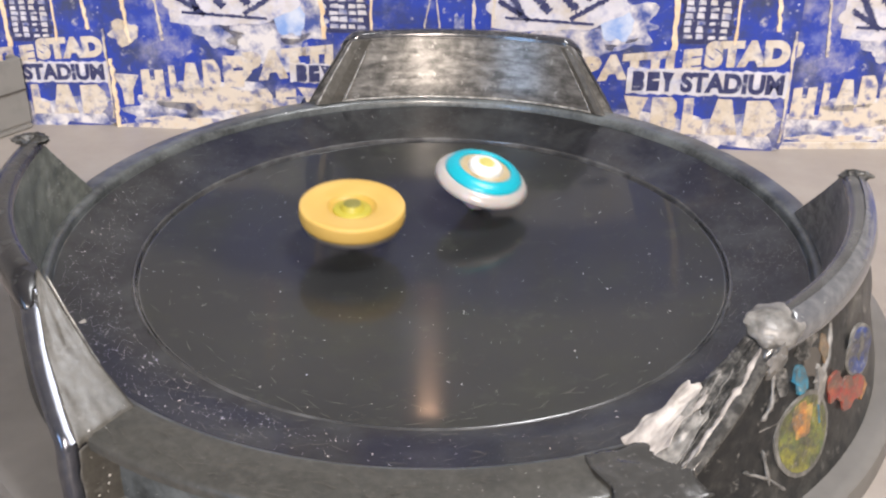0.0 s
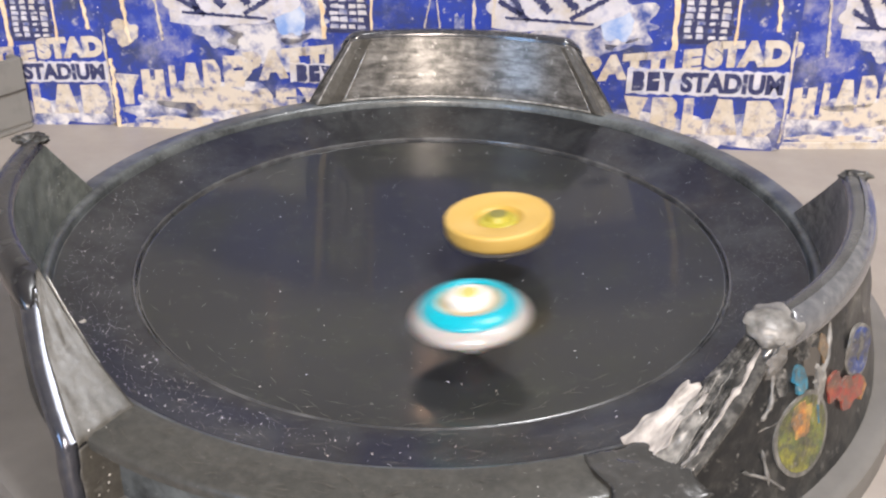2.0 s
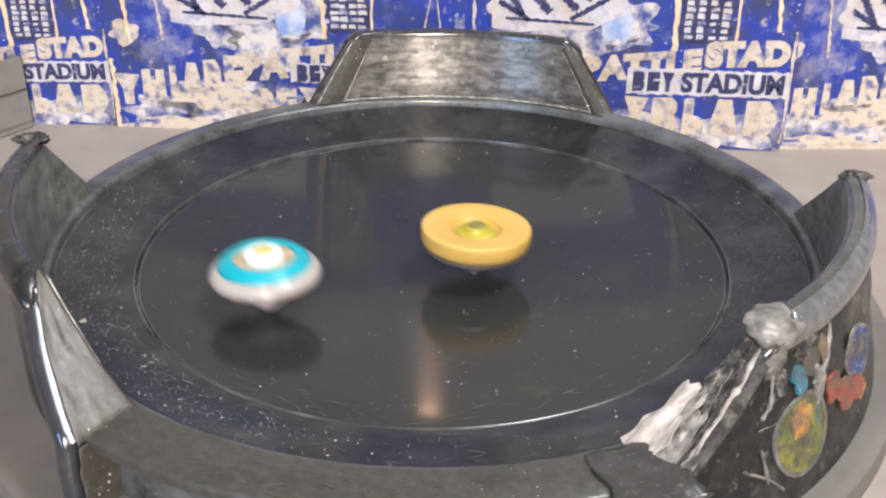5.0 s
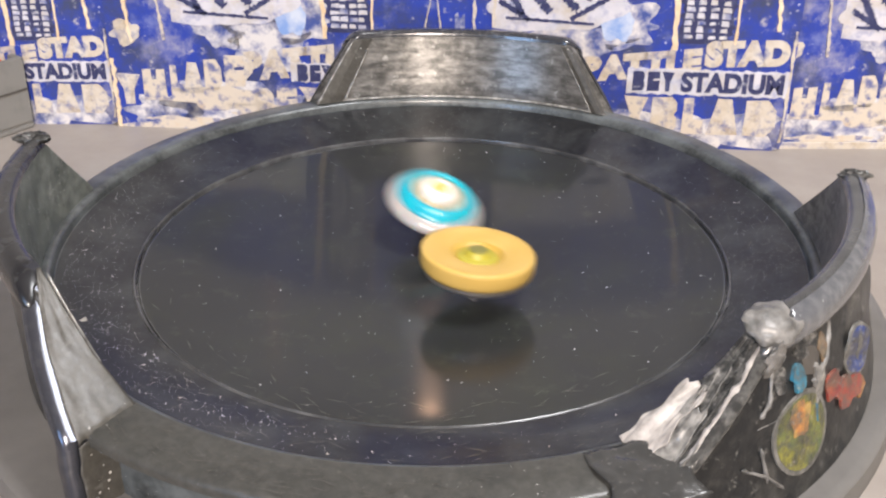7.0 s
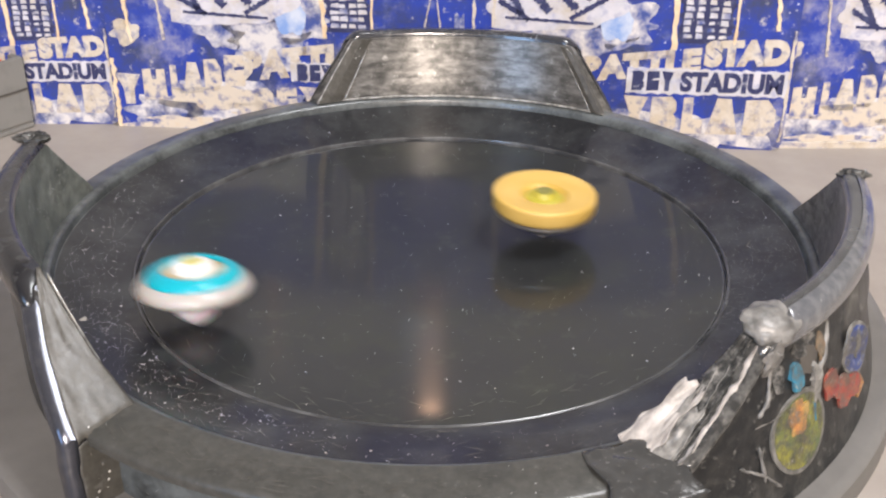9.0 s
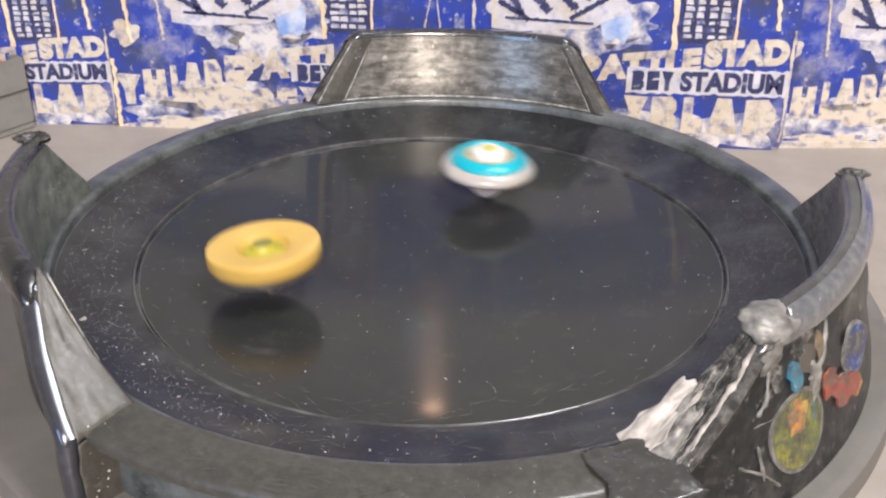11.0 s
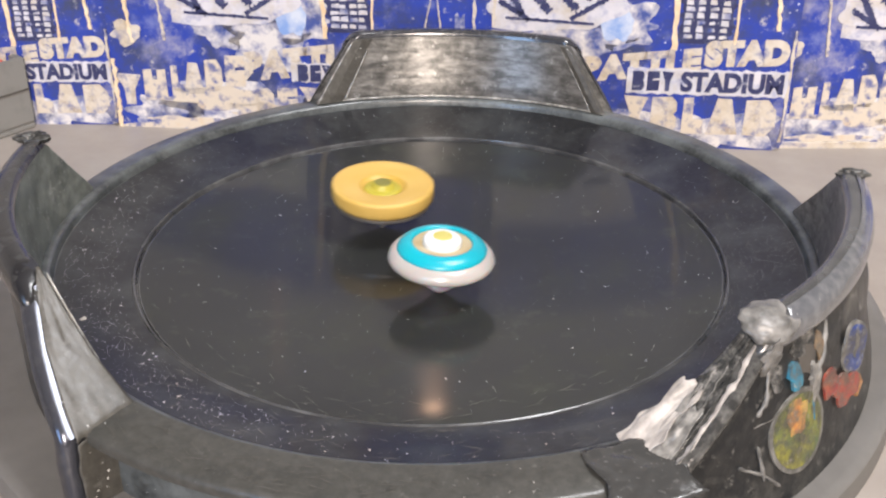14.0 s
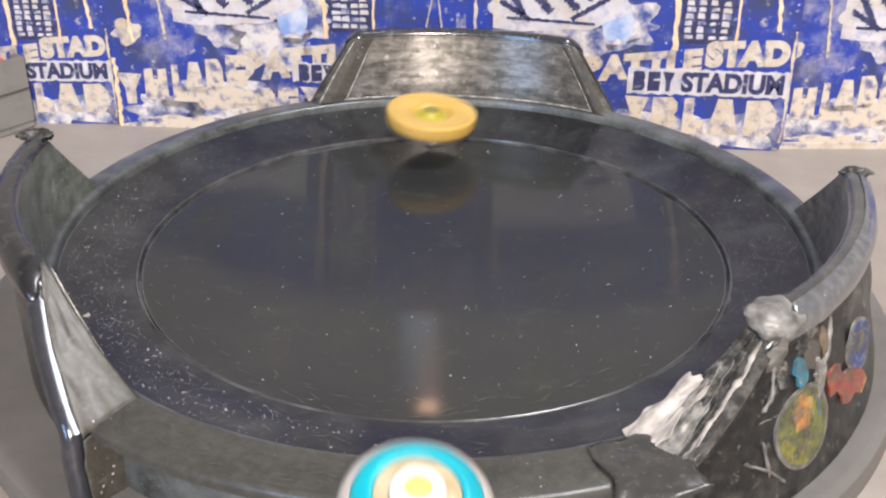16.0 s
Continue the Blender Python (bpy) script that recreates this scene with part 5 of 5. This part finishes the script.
    walk(CYAN_TOP, spun([
        (0.0, 19.8, 54.0, -4.6, 14.0, 7.5),
        (0.1, 8.5, 68.9, -4.1, 11.8, 8.0),
        (0.2, -9.0, 71.3, -3.9, 9.6, 8.5),
        (0.3, -27.4, 65.8, -4.0, 7.4, 9.0),
        (0.4, -39.2, 48.1, -4.4, 5.2, 9.5),
        (0.5, -37.8, 26.2, -5.0, 3.0, 10.0),
        (0.6, -26.9, 6.5, -5.5, 2.8, 9.2),
        (0.7, -0.4, -8.8, -5.8, 2.6, 8.4),
        (0.8, -4.3, -46.2, -5.0, 2.4, 7.6),
        (0.9, 4.8, -62.0, -4.4, 2.2, 6.8),
        (1.0, 21.4, -61.9, -4.3, 2.0, 6.0),
        (1.1, 43.7, -42.6, -4.5, 1.0, 5.8),
        (1.2, 64.5, -13.1, -4.2, 0.0, 5.6),
        (1.3, 74.3, 28.8, -3.5, -1.0, 5.4),
        (1.4, 64.8, 66.4, -2.7, -2.0, 5.2),
        (1.5, 35.8, 81.8, -2.9, -3.0, 5.0),
        (1.6, -1.4, 66.7, -4.2, -3.4, 4.0),
        (1.7, -27.9, 29.3, -5.2, -3.8, 3.0),
        (1.8, -32.2, -22.5, -5.2, -4.2, 2.0),
        (1.9, -15.5, -60.5, -4.4, -4.6, 1.0),
        (2.0, 15.7, -76.0, -3.6, -5.0, 0.0),
        (2.1, 51.7, -66.4, -3.2, -5.2, 0.3),
        (2.2, 79.8, -41.5, -2.9, -5.4, 0.7),
        (2.3, 87.4, -6.2, -3.0, -5.6, 1.0),
        (2.4, 68.7, 21.1, -3.9, -5.8, 1.4),
        (2.5, 33.7, 29.0, -5.1, -6.0, 1.7),
        (2.6, -1.8, 10.6, -5.8, -5.4, 0.6),
        (2.7, -24.4, -21.0, -5.4, -4.8, -0.5),
        (2.8, -28.6, -54.1, -4.5, -4.2, -1.6),
        (2.9, -16.1, -78.7, -3.5, -3.6, -2.7),
        (3.0, 12.5, -90.5, -2.8, -3.0, -3.8),
        (3.1, 41.2, -85.7, -2.5, -2.4, -3.8),
        (3.2, 67.0, -59.7, -2.9, -1.8, -3.9),
        (3.3, 69.0, -23.2, -3.9, -1.2, -3.9),
        (3.4, 43.7, 3.0, -5.1, -0.6, -4.0),
        (3.5, 4.7, 19.7, -5.7, 0.0, -4.0),
        (3.6, -33.4, 8.1, -5.4, 0.0, -4.5),
        (3.7, -58.1, -11.4, -4.5, 0.0, -5.0),
        (3.8, -65.5, -39.7, -3.7, 0.0, -5.4),
        (3.9, -52.2, -68.3, -3.1, 0.0, -5.9),
        (4.0, -22.2, -87.7, -2.9, 0.0, -6.4),
        (4.1, 13.1, -83.5, -3.2, -0.1, -5.9),
        (4.2, 34.5, -52.0, -4.4, -0.2, -5.4),
        (4.3, 60.3, -25.4, -4.3, -0.4, -4.9),
        (4.4, 67.2, 12.7, -4.1, -0.5, -4.4),
        (4.5, 50.9, 49.7, -4.0, -0.6, -3.8),
        (4.6, 15.5, 72.1, -3.8, -0.7, -3.3),
        (4.7, -27.8, 70.8, -3.7, -0.8, -2.8),
        (4.8, -64.0, 44.7, -3.6, -1.0, -2.3),
        (4.9, -79.6, 1.9, -3.5, -1.1, -1.8),
        (5.0, -68.3, -43.1, -3.4, -1.2, -1.3),
        (5.1, -33.4, -74.3, -3.4, -1.3, -0.8),
        (5.2, 13.3, -80.6, -3.4, -1.4, -0.3),
        (5.3, 55.5, -59.6, -3.4, -1.6, 0.3),
        (5.4, 78.5, -18.8, -3.5, -1.7, 0.8),
        (5.5, 74.6, 27.4, -3.5, -1.8, 1.3),
        (5.6, 46.0, 62.7, -3.6, -1.9, 1.8),
        (5.7, 3.5, 75.6, -3.7, -2.0, 2.3),
        (5.8, -37.6, 62.8, -3.9, -2.2, 2.8),
        (5.9, -63.5, 30.3, -4.0, -2.3, 3.3),
        (6.0, -66.6, -9.4, -4.2, -2.4, 3.8),
        (6.1, -47.8, -42.5, -4.3, -2.5, 4.4),
        (6.2, -15.4, -58.5, -4.5, -2.6, 4.9),
        (6.3, 18.4, -53.9, -4.6, -2.8, 5.4),
        (6.4, 50.3, -45.4, -4.1, -2.9, 5.9),
        (6.5, 75.1, -24.7, -3.5, -3.0, 6.4),
        (6.6, 86.2, 7.0, -3.1, 0.6, 7.5),
        (6.7, 77.4, 34.2, -3.2, 4.2, 8.6),
        (6.8, 55.0, 46.7, -3.9, 7.8, 9.8),
        (6.9, 25.0, 39.6, -5.0, 11.4, 10.9),
        (7.0, -3.4, 29.6, -5.5, 15.0, 12.0),
        (7.1, -41.0, 109.3, -0.9, 10.6, 10.1),
        (7.2, -66.2, 127.1, 5.8, 6.2, 8.2),
        (7.3, -86.0, 108.6, 2.2, 1.8, 6.4),
        (7.4, -90.3, 47.4, -2.1, -2.6, 4.5),
        (7.5, -80.5, -11.3, -3.4, -7.0, 2.6),
        (7.6, -60.0, -59.8, -3.2, -5.6, 2.4),
        (7.7, -23.8, -87.7, -2.8, -4.2, 2.2),
        (7.8, 16.6, -89.6, -2.8, -2.8, 1.9),
        (7.9, 47.8, -71.1, -3.2, -1.4, 1.7),
        (8.0, 59.7, -36.9, -4.0, 0.0, 1.5),
        (8.1, 49.8, -8.4, -4.9, 0.0, 1.1),
        (8.2, 30.3, 1.5, -5.5, 0.0, 0.6),
        (8.3, 3.9, 11.2, -5.7, 0.0, 0.2),
        (8.4, -24.9, 6.1, -5.6, 0.0, -0.3),
        (8.5, -44.8, -15.9, -5.0, 0.0, -0.7),
        (8.6, -72.9, -32.5, -3.5, 0.0, -2.1),
        (8.7, -126.1, -18.9, 0.1, 0.0, -3.4),
        (8.8, -134.2, -28.9, 1.8, 0.0, -4.8),
        (8.9, -125.0, -40.5, 0.3, 0.0, -6.1),
        (9.0, -94.4, -60.2, -1.3, 0.0, -7.5),
        (9.1, -54.8, -76.0, -2.6, 0.1, -7.0),
        (9.2, -19.7, -76.1, -3.6, 0.2, -6.6),
        (9.3, 20.2, -75.5, -3.6, 0.4, -6.1),
        (9.4, 54.4, -55.3, -3.6, 0.5, -5.7),
        (9.5, 74.1, -21.2, -3.7, 0.6, -5.2),
        (9.6, 74.4, 17.9, -3.7, 0.7, -4.7),
        (9.7, 55.6, 51.9, -3.7, 0.8, -4.3),
        (9.8, 22.6, 72.1, -3.7, 1.0, -3.8),
        (9.9, -15.7, 73.3, -3.8, 1.1, -3.4),
        (10.0, -49.5, 55.7, -3.8, 1.2, -2.9),
        (10.1, -70.0, 23.9, -3.8, 1.3, -2.4),
        (10.2, -72.2, -13.6, -3.9, 1.4, -2.0),
        (10.3, -55.7, -47.0, -3.9, 1.6, -1.5),
        (10.4, -25.1, -67.9, -3.9, 1.7, -1.1),
        (10.5, 11.5, -71.0, -3.9, 1.8, -0.6),
        (10.6, 44.6, -55.7, -4.0, 1.9, -0.1),
        (10.7, 65.8, -26.3, -4.0, 2.0, 0.3),
        (10.8, 69.7, 9.5, -4.0, 2.2, 0.8),
        (10.9, 55.5, 42.3, -4.0, 2.3, 1.2),
        (11.0, 27.3, 63.7, -4.1, 2.4, 1.7),
        (11.1, -7.6, 68.3, -4.1, 2.5, 2.2),
        (11.2, -40.0, 55.3, -4.1, 2.6, 2.6),
        (11.3, -61.5, 28.2, -4.1, 2.8, 3.1),
        (11.4, -54.4, -12.0, -4.7, 2.9, 3.5),
        (11.5, -29.6, -49.5, -4.6, 3.0, 4.0),
        (11.6, -21.8, -64.3, -4.1, 1.0, 1.9),
        (11.7, -76.6, -64.5, -2.2, -1.0, -0.1),
        (11.8, -100.1, -60.1, -0.9, -3.0, -2.2),
        (11.9, -90.0, -63.3, -1.4, -5.0, -4.2),
        (12.0, -58.9, -70.8, -2.7, -7.0, -6.3),
        (12.1, -20.1, -75.8, -3.6, -5.8, -4.8),
        (12.2, 13.1, -69.8, -4.0, -4.6, -3.4),
        (12.3, 30.8, -50.5, -4.5, -3.4, -1.9),
        (12.4, 30.8, -27.5, -5.2, -2.2, -0.5),
        (12.5, 22.4, -1.0, -5.6, -1.0, 1.0),
        (12.6, 0.2, 11.2, -5.8, -0.6, 0.8),
        (12.7, -23.8, 13.1, -5.5, -0.2, 0.6),
        (12.8, -43.8, 0.7, -5.1, 0.2, 0.4),
        (12.9, -48.6, -25.8, -4.7, 0.6, 0.2),
        (13.0, -66.6, -22.4, -4.0, 1.0, 0.0),
        (13.1, -73.3, -17.0, -3.8, 1.8, 0.5),
        (13.2, -59.0, -32.6, -4.2, 2.6, 1.0),
        (13.3, -40.2, -45.5, -4.5, 3.4, 1.5),
        (13.4, -18.0, -46.6, -4.9, 4.2, 2.0),
        (13.5, -13.2, -42.9, -5.1, 5.0, 2.5),
        (13.6, -10.9, -36.2, -5.3, 4.6, 2.2),
        (13.7, -9.9, -34.3, -5.3, 4.2, 1.9),
        (13.8, -11.5, -44.6, -5.0, 3.8, 1.6),
        (13.9, -3.9, -40.6, -5.2, 3.4, 1.3),
        (14.0, 3.3, -27.4, -5.5, 3.0, 1.0),
        (14.1, 8.7, -32.5, -5.4, 3.0, 1.5),
        (14.2, 34.5, -59.3, -4.1, 3.0, 1.9),
        (14.3, 52.7, -58.3, -3.6, 3.0, 2.4),
        (14.4, 65.7, -35.1, -3.8, 3.0, 2.8),
        (14.5, 68.2, -4.5, -4.1, 3.0, 3.3),
        (14.6, 51.6, 16.9, -4.7, 2.5, 3.3),
        (14.7, 23.8, 23.1, -5.4, 2.0, 3.4),
        (14.8, 14.2, 57.4, -4.5, 1.5, 3.5),
        (14.9, 15.5, 109.5, -1.4, 1.0, 3.5),
        (15.0, -1.3, 117.9, -0.8, 0.5, 3.5),
        (15.1, -27.4, 101.1, -1.8, 0.0, 3.6),
        (15.2, -50.4, 76.1, -2.8, -0.5, 3.6),
        (15.3, -60.4, 40.2, -3.9, -1.0, 3.7),
        (15.4, -56.0, -1.4, -4.7, -1.5, 3.8),
        (15.5, -38.4, -33.2, -4.9, -2.0, 3.8),
        (15.6, -14.7, -49.5, -4.8, -0.8, 6.2),
        (15.7, 9.3, -58.7, -4.5, 0.4, 8.7),
        (15.8, -2.3, -150.4, 14.5, 1.6, 11.1),
        (15.9, -7.7, -182.2, 25.5, 2.8, 13.6),
        (16.0, -7.6, -192.6, 4.6, 4.0, 16.0),
    ], 71))


motions()
